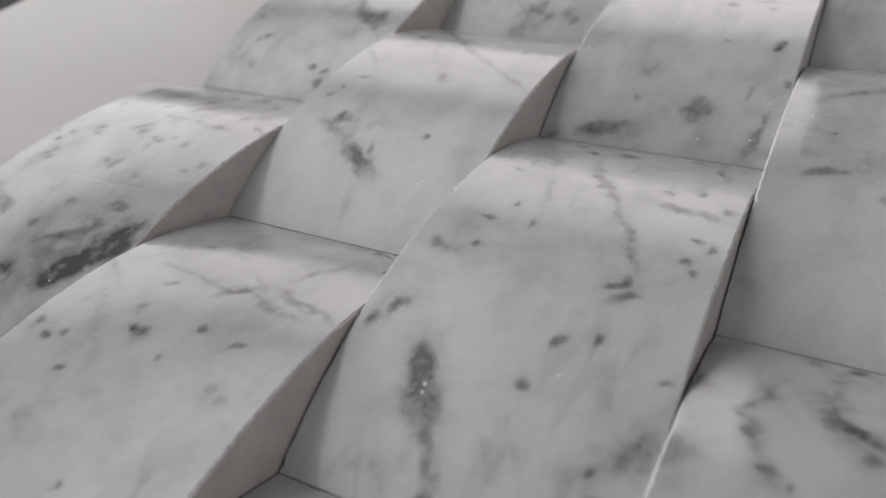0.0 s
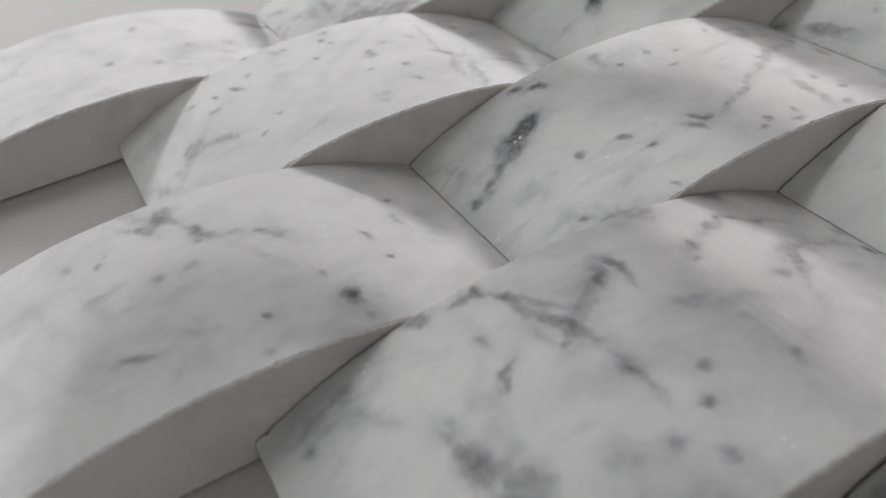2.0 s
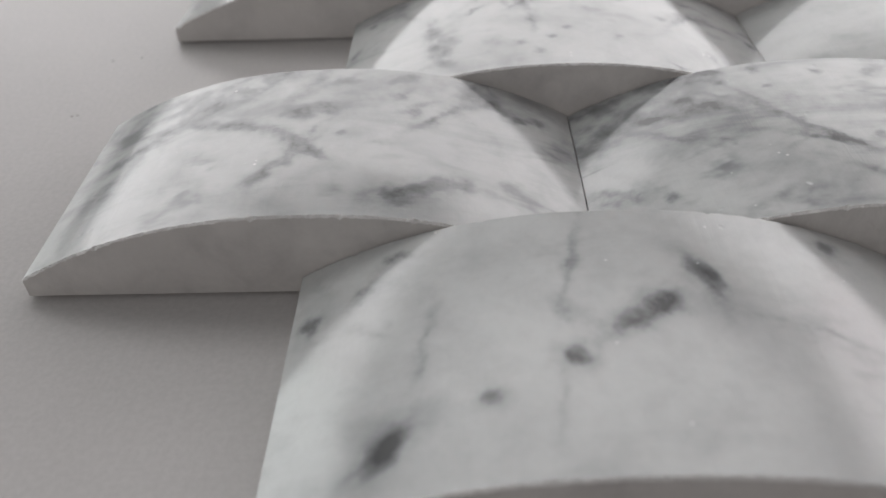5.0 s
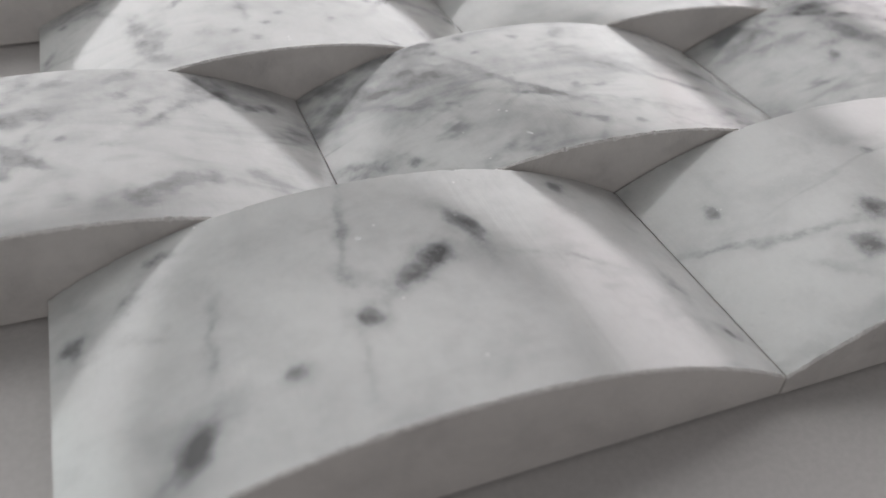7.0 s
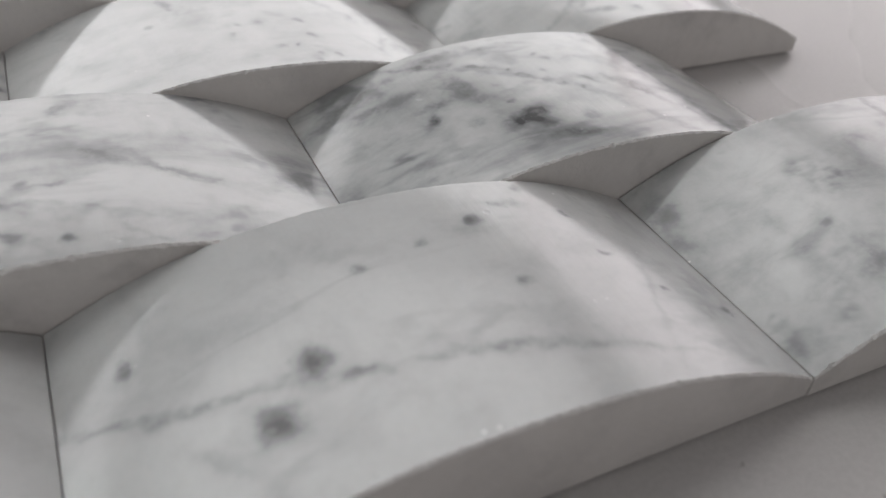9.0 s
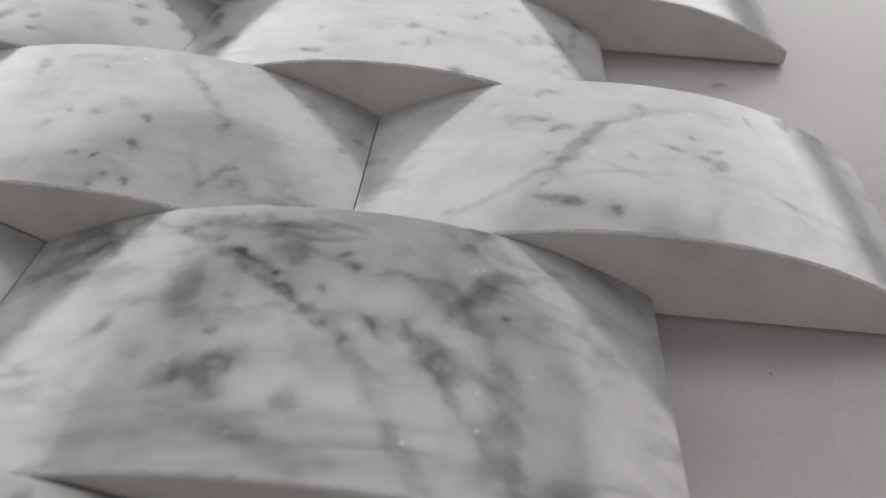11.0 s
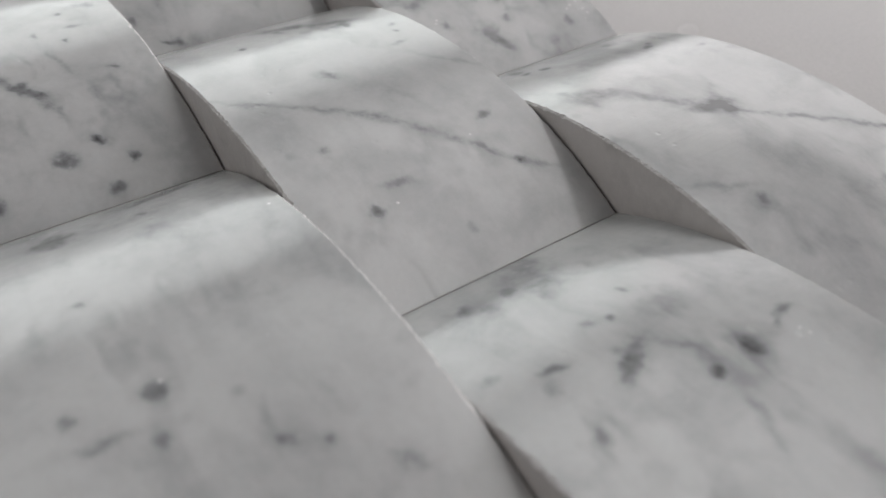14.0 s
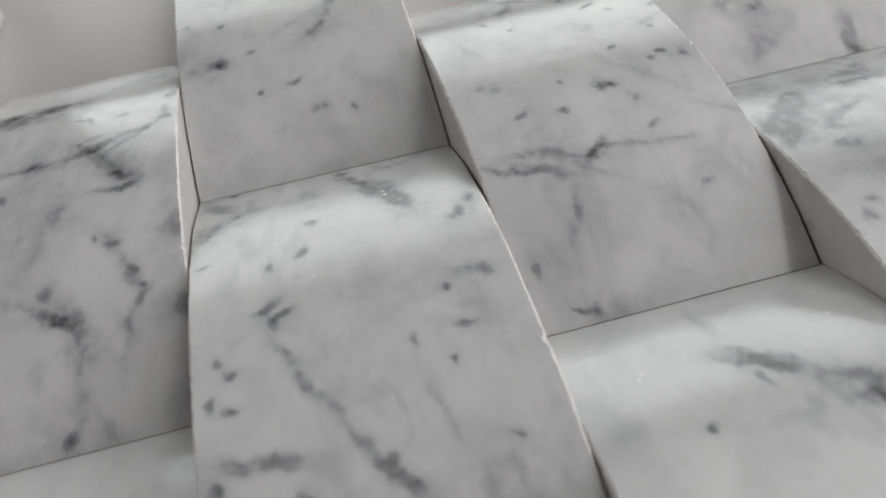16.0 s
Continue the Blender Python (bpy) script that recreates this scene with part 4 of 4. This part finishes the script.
stain(3, 1, -42.1, 4.2, 4.2, 1.4, 29, 0.35)
stain(3, 1, -6.3, -12.4, 0.8, 1.3, -59, 0.60)
stain(3, 1, -7.9, -10.8, 1.3, 0.5, -53, 0.45)
stain(3, 1, -18.9, -12.0, 1.1, 0.6, -20, 0.55)
stain(3, 1, 6.9, -19.8, 0.7, 0.8, -55, 0.50)
stain(3, 1, 1.1, -19.3, 1.1, 0.7, -66, 0.50)
stain(3, 1, 16.5, -15.5, 4.7, 0.8, -98, 0.40)
stain(3, 1, 18.0, -22.6, 0.7, 1.1, -49, 0.40)
stain(3, 1, -6.8, 20.5, 1.0, 1.7, -60, 0.30)
stain(3, 1, -37.6, -17.7, 0.7, 0.5, -64, 0.45)
stain(3, 1, -48.7, -18.4, 0.7, 0.6, -64, 0.50)
stain(3, 1, -22.7, -23.1, 0.7, 0.5, -62, 0.40)
stone(3, 2, .20, 60)
stain(3, 2, 15.2, -24.1, 1.4, 1.4, 0, 0.60)
stain(3, 2, 4.6, -4.9, 1.2, 1.2, 0, 0.60)
stain(3, 2, 40.0, -0.4, 3.5, 0.8, -79, 0.50)
stain(3, 2, -16.5, -19.9, 0.9, 0.9, 0, 0.60)
stain(3, 2, 29.8, -0.3, 3.1, 0.8, 65, 0.45)
stain(3, 2, 42.4, 14.2, 6.9, 0.8, 83, 0.35)
stain(3, 2, -14.2, -19.8, 1.1, 1.1, 0, 0.50)
stain(3, 2, 37.1, -3.2, 6.3, 0.7, 55, 0.35)
stain(3, 2, 37.9, 5.9, 1.3, 1.3, 0, 0.45)
stain(3, 2, 37.2, 4.4, 2.0, 2.0, 0, 0.35)
stain(3, 2, 3.7, -15.1, 1.0, 1.0, 0, 0.45)
stain(3, 2, 40.1, -4.2, 1.0, 1.0, 0, 0.45)
stain(3, 2, 43.8, 22.0, 1.2, 1.2, 0, 0.40)
stain(3, 2, 33.0, 4.0, 1.0, 1.0, 0, 0.40)
stain(3, 2, -28.8, -24.0, 0.8, 0.8, 0, 0.40)
stain(3, 2, 33.0, 1.5, 3.4, 1.2, 44, 0.25)
stain(3, 2, 27.4, 15.3, 2.4, 0.8, 40, 0.30)
stain(3, 2, 8.4, -12.6, 3.3, 0.6, 81, 0.30)
stain(3, 2, 18.5, 4.8, 1.4, 0.7, 34, 0.30)
stain(3, 2, -32.2, -16.6, 2.0, 0.7, -13, 0.25)
stain(3, 2, 11.2, -7.2, 1.2, 1.2, 0, 0.25)
stain(3, 2, -15.5, -8.6, 0.7, 0.7, 0, 0.30)
stain(3, 2, -37.1, 6.1, 1.0, 1.0, 0, 0.20)
stain(3, 2, 21.0, 8.6, 0.8, 0.8, 0, 0.20)
stain(3, 2, -46.4, 11.8, 4.6, 1.5, -73, 0.60)
stain(3, 2, -49.6, 22.3, 1.1, 0.8, -76, 0.50)
stain(3, 2, -38.3, -7.2, 2.8, 2.3, -53, 0.55)
stain(3, 2, -43.8, -20.3, 4.8, 0.8, -16, 0.40)
stone(4, 0, .20, 60)
stain(4, 0, -31.4, -3.5, 4.0, 0.8, -29, 0.50)
stain(4, 0, -22.6, 12.0, 1.5, 0.7, -52, 0.60)
stain(4, 0, -38.4, -2.4, 5.9, 1.5, -129, 0.30)
stain(4, 0, 22.8, -15.9, 4.5, 0.6, 74, 0.40)
stain(4, 0, -46.7, -4.9, 3.7, 1.0, -59, 0.35)
stain(4, 0, 22.5, -17.9, 7.2, 0.4, 72, 0.35)
stain(4, 0, -37.3, -0.0, 2.1, 1.3, 49, 0.35)
stain(4, 0, 19.5, -16.4, 3.1, 0.5, 89, 0.40)
stain(4, 0, -26.7, 23.5, 0.8, 0.8, 0, 0.40)
stain(4, 0, 21.0, -2.6, 2.2, 0.5, -50, 0.35)
stain(4, 0, 48.3, -13.7, 1.3, 0.8, 47, 0.35)
stain(4, 0, -18.6, 15.2, 0.6, 0.6, 0, 0.45)
stain(4, 0, 0.3, 18.0, 0.7, 0.7, 0, 0.40)
stain(4, 0, 11.2, -5.6, 0.8, 0.8, 0, 0.35)
stain(4, 0, -8.2, 19.8, 0.8, 0.8, 0, 0.35)
stain(4, 0, 9.5, 24.9, 0.6, 0.6, 0, 0.40)
stain(4, 0, 18.5, 21.5, 4.0, 0.5, 57, 0.25)
stain(4, 0, 22.4, -13.9, 3.1, 0.6, -110, 0.25)
stain(4, 0, 2.5, 16.1, 0.8, 0.8, 0, 0.30)
stain(4, 0, 10.2, 15.6, 10.8, 0.8, -137, 0.15)
stain(4, 0, -23.9, -10.4, 0.7, 0.7, 0, 0.30)
stain(4, 0, -32.8, 15.7, 1.0, 1.0, 0, 0.25)
stain(4, 0, -12.8, 8.6, 1.5, 1.5, 0, 0.20)
stain(4, 0, 24.6, -6.0, 10.5, 0.7, -127, 0.15)
stain(4, 0, 32.8, 12.2, 0.9, 0.9, 0, 0.25)
stain(4, 0, 19.1, 8.5, 0.8, 0.8, 0, 0.25)
stain(4, 0, 11.6, 7.5, 1.2, 1.2, 0, 0.20)
stain(4, 0, -41.6, -4.1, 1.0, 1.0, 0, 0.20)
stain(4, 0, 0.0, -18.7, 1.0, 1.0, 0, 0.20)
stain(4, 0, -13.6, -16.7, 5.4, 0.6, -161, 0.15)
stain(4, 0, -0.7, -17.1, 1.8, 1.8, 0, 0.12)
stain(4, 0, 6.4, 3.1, 1.4, 1.4, 58, 0.50)
stain(4, 0, 2.2, 21.7, 1.2, 1.2, 78, 0.50)
stain(4, 0, 22.1, -4.0, 1.9, 0.7, 119, 0.55)
stain(4, 0, 22.0, 2.0, 4.4, 0.5, 82, 0.30)
stain(4, 0, 23.1, 10.6, 4.2, 0.5, 83, 0.25)
stain(4, 0, 20.6, -10.2, 4.1, 0.5, 68, 0.30)
stain(4, 0, 31.8, -10.8, 2.3, 0.5, -16, 0.40)
stain(4, 0, 37.3, -13.3, 2.6, 0.5, -3, 0.30)
stain(4, 0, 40.5, -21.1, 1.1, 0.5, 9, 0.50)
stain(4, 0, 47.7, -15.9, 1.2, 0.5, 66, 0.40)
stain(4, 0, 7.0, 4.9, 0.7, 1.1, -55, 0.55)
stain(4, 0, -10.7, 20.6, 2.7, 0.6, -64, 0.45)
stain(4, 0, -17.1, 23.8, 0.7, 0.8, -62, 0.40)
stain(4, 0, -27.7, 13.3, 0.7, 0.7, -64, 0.60)
stain(4, 0, -29.2, 8.0, 0.9, 1.0, -63, 0.40)
stain(4, 0, 9.8, -13.3, 1.3, 0.8, -54, 0.40)
stain(4, 0, -3.5, 9.8, 0.7, 0.8, -58, 0.35)
stain(4, 0, 3.2, -3.9, 0.7, 0.7, -56, 0.30)
stain(4, 0, -19.1, -6.2, 0.7, 0.6, -61, 0.30)
stain(4, 0, -29.2, -6.0, 0.7, 0.5, -63, 0.30)
stone(4, 1, .15, -25)
stain(4, 1, -24.3, 13.6, 3.8, 1.0, 61, 0.50)
stain(4, 1, 34.3, -13.9, 1.1, 1.1, 0, 0.55)
stain(4, 1, 17.2, -0.7, 6.5, 1.0, 45, 0.35)
stain(4, 1, 5.6, -14.0, 12.7, 0.6, 51, 0.30)
stain(4, 1, 23.8, 16.0, 1.2, 1.2, 0, 0.40)
stain(4, 1, 27.9, 8.4, 8.8, 0.5, 40, 0.30)
stain(4, 1, 30.8, -7.4, 2.4, 0.7, 71, 0.35)
stain(4, 1, 34.8, 14.9, 0.8, 0.8, 0, 0.45)
stain(4, 1, 37.2, 17.8, 4.2, 0.5, 55, 0.30)
stain(4, 1, -5.1, 16.2, 1.8, 0.8, 95, 0.25)
stain(4, 1, 6.1, 20.6, 7.2, 0.5, 39, 0.20)
stain(4, 1, -14.2, 20.6, 0.8, 0.8, 0, 0.30)
stain(4, 1, -43.2, -0.6, 3.4, 0.8, -179, 0.20)
stain(4, 1, -1.2, -2.8, 2.3, 1.2, 46, 0.20)
stain(4, 1, 43.2, -1.1, 1.0, 1.0, 0, 0.25)
stain(4, 1, 0.2, -1.6, 1.5, 1.5, 0, 0.20)
stain(4, 1, 19.6, -14.8, 0.8, 0.8, 0, 0.20)
stain(4, 1, -33.2, -1.1, 2.0, 0.5, 53, 0.40)
stain(4, 1, -30.8, 2.9, 2.8, 1.1, 49, 0.50)
stain(4, 1, -28.4, 0.8, 1.5, 0.6, 23, 0.35)
stain(4, 1, -21.7, 12.2, 2.3, 1.3, 98, 0.50)
stain(4, 1, -20.2, 12.8, 0.8, 0.7, 19, 0.60)
stain(4, 1, -23.5, -9.5, 0.8, 0.8, 47, 0.40)
stain(4, 1, -10.6, 19.0, 0.8, 0.6, 22, 0.40)
stain(4, 1, -32.6, 2.2, 4.9, 1.6, -123, 0.55)
stone(4, 2, .30, 60)
stain(4, 2, -11.0, 8.0, 1.3, 1.3, 0, 0.80)
stain(4, 2, -19.1, -4.4, 3.8, 1.1, -60, 0.45)
stain(4, 2, -10.6, 1.5, 1.0, 1.0, 0, 0.60)
stain(4, 2, -17.7, -6.1, 3.1, 1.2, 128, 0.40)
stain(4, 2, -38.1, -1.8, 2.0, 2.0, 0, 0.35)
stain(4, 2, -39.8, -0.6, 2.6, 1.0, 63, 0.35)
stain(4, 2, -12.6, 16.4, 2.2, 0.8, 110, 0.35)
stain(4, 2, -3.2, 0.2, 4.1, 0.6, -26, 0.30)
stain(4, 2, -42.5, -13.4, 1.5, 1.5, 0, 0.30)
stain(4, 2, -23.0, -14.1, 1.8, 0.8, -92, 0.30)
stain(4, 2, -39.8, -10.3, 1.2, 1.2, 0, 0.30)
stain(4, 2, -26.3, -1.3, 0.8, 0.8, 0, 0.35)
stain(4, 2, -11.2, -17.2, 1.0, 1.0, 0, 0.30)
stain(4, 2, -26.7, -21.2, 1.0, 1.0, 0, 0.30)
stain(4, 2, -37.1, 5.6, 5.7, 0.8, -132, 0.20)
stain(4, 2, -20.5, -16.4, 1.2, 1.2, 0, 0.25)
stain(4, 2, -41.7, -5.6, 1.2, 1.2, 0, 0.25)
stain(4, 2, -26.8, -4.6, 1.2, 1.2, 0, 0.25)
stain(4, 2, -29.9, 5.2, 0.8, 0.8, 0, 0.30)
stain(4, 2, -18.0, 0.5, 2.7, 0.5, 36, 0.25)
stain(4, 2, -20.7, -5.4, 0.7, 0.7, 0, 0.30)
stain(4, 2, -1.1, -20.0, 1.0, 1.0, 0, 0.25)
stain(4, 2, 2.5, -13.9, 2.0, 1.0, -37, 0.20)
stone(5, 0, .25, 30)
stain(5, 0, 47.2, 12.2, 4.3, 1.0, -6, 0.50)
stain(5, 0, 49.4, 13.4, 1.0, 1.0, 0, 0.60)
stain(5, 0, 46.2, 13.6, 3.9, 0.7, -12, 0.45)
stain(5, 0, 24.8, -4.1, 0.9, 0.9, 0, 0.45)
stain(5, 0, 5.3, -6.9, 1.0, 1.0, 0, 0.40)
stain(5, 0, 35.0, -4.2, 0.8, 0.8, 0, 0.40)
stain(5, 0, 14.2, 12.2, 1.0, 1.0, 0, 0.35)
stain(5, 0, 15.4, -12.4, 0.9, 0.9, 0, 0.35)
stain(5, 0, 15.6, 13.6, 1.0, 1.0, 0, 0.25)
stain(5, 0, 33.9, -2.1, 1.0, 1.0, 0, 0.20)
stone(5, 1, .4, 60)
stain(5, 1, -27.4, -18.3, 5.1, 1.8, -39, 0.60)
stain(5, 1, -22.0, -21.3, 4.2, 1.6, -31, 0.60)
stain(5, 1, 41.1, -5.8, 3.6, 1.3, 34, 0.45)
stain(5, 1, 11.0, 5.4, 2.2, 0.7, -51, 0.55)
stain(5, 1, -23.6, -11.1, 6.6, 1.0, -59, 0.35)
stain(5, 1, -4.7, 18.6, 1.6, 0.7, -30, 0.55)
stain(5, 1, -26.6, -7.3, 2.7, 0.8, 97, 0.45)
stain(5, 1, 9.1, 3.6, 1.2, 1.2, 0, 0.50)
stain(5, 1, 23.6, -19.2, 6.1, 1.0, -102, 0.35)
stain(5, 1, -35.4, 2.2, 2.2, 1.0, 91, 0.45)
stain(5, 1, 17.6, -3.1, 12.4, 0.7, -96, 0.30)
stain(5, 1, 25.7, -18.6, 1.5, 1.5, 0, 0.40)
stain(5, 1, 7.5, 15.0, 1.3, 0.7, -37, 0.50)
stain(5, 1, 8.2, -2.1, 0.9, 0.9, 0, 0.50)
stain(5, 1, 18.0, -23.4, 3.1, 1.0, 54, 0.35)
stain(5, 1, 5.2, 13.9, 1.0, 1.0, 0, 0.45)
stain(5, 1, 34.1, -15.2, 1.2, 1.2, 0, 0.40)
stain(5, 1, 41.7, 15.4, 1.2, 1.2, 0, 0.40)
stain(5, 1, -45.3, 16.0, 3.5, 1.2, 126, 0.30)
stain(5, 1, -0.4, 21.2, 0.8, 0.8, 0, 0.45)
stain(5, 1, 3.5, 19.9, 0.8, 0.8, 0, 0.45)
stain(5, 1, 19.3, -22.0, 1.2, 1.2, 0, 0.35)
stain(5, 1, 18.8, 25.5, 6.1, 0.8, -42, 0.25)
stain(5, 1, -21.0, -12.9, 1.0, 1.0, 0, 0.35)
stain(5, 1, -4.2, 1.3, 1.0, 1.0, 0, 0.35)
stain(5, 1, 3.8, -3.3, 1.0, 1.0, 0, 0.35)
stain(5, 1, 26.1, -1.3, 3.2, 1.0, -36, 0.25)
stain(5, 1, -17.2, -2.2, 1.2, 1.2, 0, 0.30)
stain(5, 1, 16.7, -12.4, 1.2, 1.2, 0, 0.30)
stain(5, 1, -6.7, -9.8, 1.0, 1.0, 0, 0.30)
stain(5, 1, -6.4, 16.5, 1.0, 1.0, 0, 0.30)
stain(5, 1, 7.1, -11.5, 1.0, 1.0, 0, 0.30)
stain(5, 1, 22.9, -14.2, 1.0, 1.0, 0, 0.30)
stain(5, 1, 6.7, -3.9, 1.0, 1.0, 0, 0.30)
stain(5, 1, 23.4, 9.0, 1.0, 1.0, 0, 0.30)
stain(5, 1, 30.2, 2.0, 1.0, 1.0, 0, 0.30)
stain(5, 1, 21.7, -20.6, 1.0, 1.0, 0, 0.30)
stain(5, 1, -2.2, -19.1, 1.0, 1.0, 0, 0.30)
stain(5, 1, 8.5, -6.9, 0.7, 0.7, 0, 0.35)
stain(5, 1, 36.1, 0.4, 0.9, 0.9, 0, 0.30)
stain(5, 1, -24.7, 1.9, 1.0, 1.0, 0, 0.25)
stain(5, 1, 0.9, -21.7, 1.0, 1.0, 0, 0.25)
stain(5, 1, 45.4, 7.9, 1.3, 1.3, 0, 0.20)
stain(5, 1, 19.7, 21.4, 1.2, 1.2, 0, 0.20)
stain(5, 1, -25.3, -20.3, 3.6, 3.8, -5, 0.75)
stain(5, 1, -34.4, -13.0, 1.8, 2.1, 60, 0.60)
stain(5, 1, -15.8, -14.7, 1.6, 1.1, 84, 0.50)
stain(5, 1, -35.5, -0.9, 1.8, 1.6, 86, 0.50)
stain(5, 1, -29.9, -7.0, 4.0, 1.8, 85, 0.30)
stain(5, 1, -4.1, -1.4, 2.2, 0.9, -5, 0.40)
stain(5, 1, -22.1, 13.3, 2.9, 1.1, 46, 0.40)
stain(5, 1, -32.2, -14.8, 5.2, 1.9, -57, 0.75)
stain(5, 1, -20.6, 16.8, 7.0, 0.7, -126, 0.30)
stain(5, 1, -41.1, 5.6, 4.3, 1.2, -45, 0.35)
stone(5, 2, .30, 0)
stain(5, 2, -2.4, -0.7, 4.4, 1.6, -106, 0.50)
stain(5, 2, 8.1, 9.5, 11.9, 0.6, 50, 0.50)
stain(5, 2, 20.0, 22.8, 7.1, 0.7, 46, 0.55)
stain(5, 2, 41.6, 21.2, 4.6, 1.5, -88, 0.50)
stain(5, 2, -0.5, 0.6, 2.3, 1.0, 10, 0.65)
stain(5, 2, -18.7, -13.4, 5.5, 1.5, -126, 0.40)
stain(5, 2, -44.0, -11.7, 1.0, 1.0, 0, 0.65)
stain(5, 2, 48.1, -0.7, 4.3, 1.2, -73, 0.40)
stain(5, 2, -39.3, -7.7, 1.0, 1.0, 0, 0.55)
stain(5, 2, -17.1, -15.2, 6.3, 1.6, -119, 0.30)
stain(5, 2, -8.0, -6.1, 6.3, 0.8, -151, 0.35)
stain(5, 2, 28.4, 11.1, 4.8, 1.0, 68, 0.35)
stain(5, 2, -12.2, -8.6, 14.8, 1.0, 42, 0.25)
stain(5, 2, -40.0, -11.8, 1.0, 1.0, 0, 0.45)
stain(5, 2, -16.1, -17.5, 3.6, 1.2, -15, 0.30)
stain(5, 2, -5.9, 3.6, 4.1, 0.7, -27, 0.30)
stain(5, 2, -32.0, 15.2, 0.8, 0.8, 0, 0.40)
stain(5, 2, 14.8, -17.9, 4.5, 0.8, 63, 0.25)
stain(5, 2, -30.1, 13.6, 0.9, 0.9, 0, 0.35)
stain(5, 2, -40.6, 12.3, 1.0, 1.0, 0, 0.30)
stain(5, 2, -22.7, 20.7, 0.8, 0.8, 0, 0.25)
stain(5, 2, 20.0, -13.9, 0.9, 0.9, 0, 0.20)


def arched_tile(long, wide, end, crown, seed):
    """A tile with a flat back, sawn sides and an arched, polished face; its edges are slightly chipped."""
    rng = random.Random(seed)
    nx = 150
    verts, faces, kinds = [], [], []
    inner = 9

    def chip():
        return 0.00024 + 0.00022 * rng.random() + (0.0005 * rng.random() ** 2 if rng.random() < 0.06 else 0.0)

    for i in range(nx + 1):
        u = -1 + 2 * i / nx
        x = u * long / 2
        z = end + (crown - end) * (1 - abs(u) ** 2.25)
        a, b = chip(), chip()
        y0, y1 = -wide / 2, wide / 2
        w0, w1 = 0.00006 * rng.uniform(-1, 1), 0.00006 * rng.uniform(-1, 1)
        ring = [(x, y0 + 0.0014, 0.0), (x, y0, 0.0004), (x, y0 + w0, z - a), (x, y0 + a, z)]
        for k in range(1, inner):
            ring.append((x, y0 + a + (wide - a - b) * k / inner, z))
        ring += [(x, y1 - b, z), (x, y1 + w1, z - b), (x, y1, 0.0004), (x, y1 - 0.0014, 0.0)]
        verts += ring
    n = inner + 7
    for i in range(nx):
        for k in range(n - 1):
            p = i * n + k
            faces.append((p, p + n, p + n + 1, p + 1))
            kinds.append(2 if k in (2, n - 4) else 0 if 2 < k < n - 4 else 1)
        p = i * n
        faces.append((p, p + n - 1, p + n + n - 1, p + n))
        kinds.append(1)
    faces.append(tuple(range(n)))
    faces.append(tuple(nx * n + k for k in reversed(range(n))))
    kinds += [1, 1]
    me = bpy.data.meshes.new("tile")
    me.from_pydata(verts, [], faces)
    for poly, kind in zip(me.polygons, kinds):
        poly.material_index = kind
    bm = bmesh.new()
    bm.from_mesh(me)
    bmesh.ops.recalc_face_normals(bm, faces=bm.faces)
    for f in bm.faces:
        f.smooth = True
    for e in bm.edges:
        if len(e.link_faces) == 2 and e.calc_face_angle(0) > 0.5:
            e.smooth = False
    bm.to_mesh(me)
    bm.free()
    return me


sheet = new("mosaic_sheet")
tagged(sheet, "grey-veined white marble mosaic sheet of arched tiles, lying on a table", "mosaic sheet")
for j in range(6):
    for q in range(3):
        x0, x1 = JOINTS[j][q] + 0.00011, JOINTS[j][q + 1] - 0.00011
        xc = (x0 + x1) / 2
        y0 = ROWS[j] + SLANT[j] * (xc - 0.125) + 0.00015
        y1 = ROWS[j + 1] + SLANT[j + 1] * (xc - 0.125) - 0.00015
        seed = j * 3 + q + 1
        cloud, lean, marks = STONES[j, q]
        me = arched_tile(x1 - x0, y1 - y0, END, CROWN + EXTRA[j][q], seed)
        me.materials.append(polished_marble(seed, cloud, lean, marks, BRUISES.get((j, q), [])))
        me.materials.append(sawn_marble(seed, cloud))
        me.materials.append(BRUISED)
        tile = new("tile", me)
        tile.parent = sheet
        tile.matrix_world = pose(xc, (y0 + y1) / 2, LIFT, 0, 0, math.degrees((SLANT[j] + SLANT[j + 1]) / 2))


def backing_net():
    """Glass-fibre net under the tiles."""
    bm = bmesh.new()
    for k in range(19):
        x = 0.005 + k * 0.0128
        box(bm, (x, 0.004, 0.0), (x + 0.0012, 0.298, 0.0002))
    for k in range(24):
        y = 0.006 + k * 0.0125
        box(bm, (0.004, y, 0.00010), (0.246, y + 0.0012, 0.0003))
    return bm


part("backing_net", backing_net(), MESH_FIBRE, sheet, "glass-fibre net glued under the tiles")
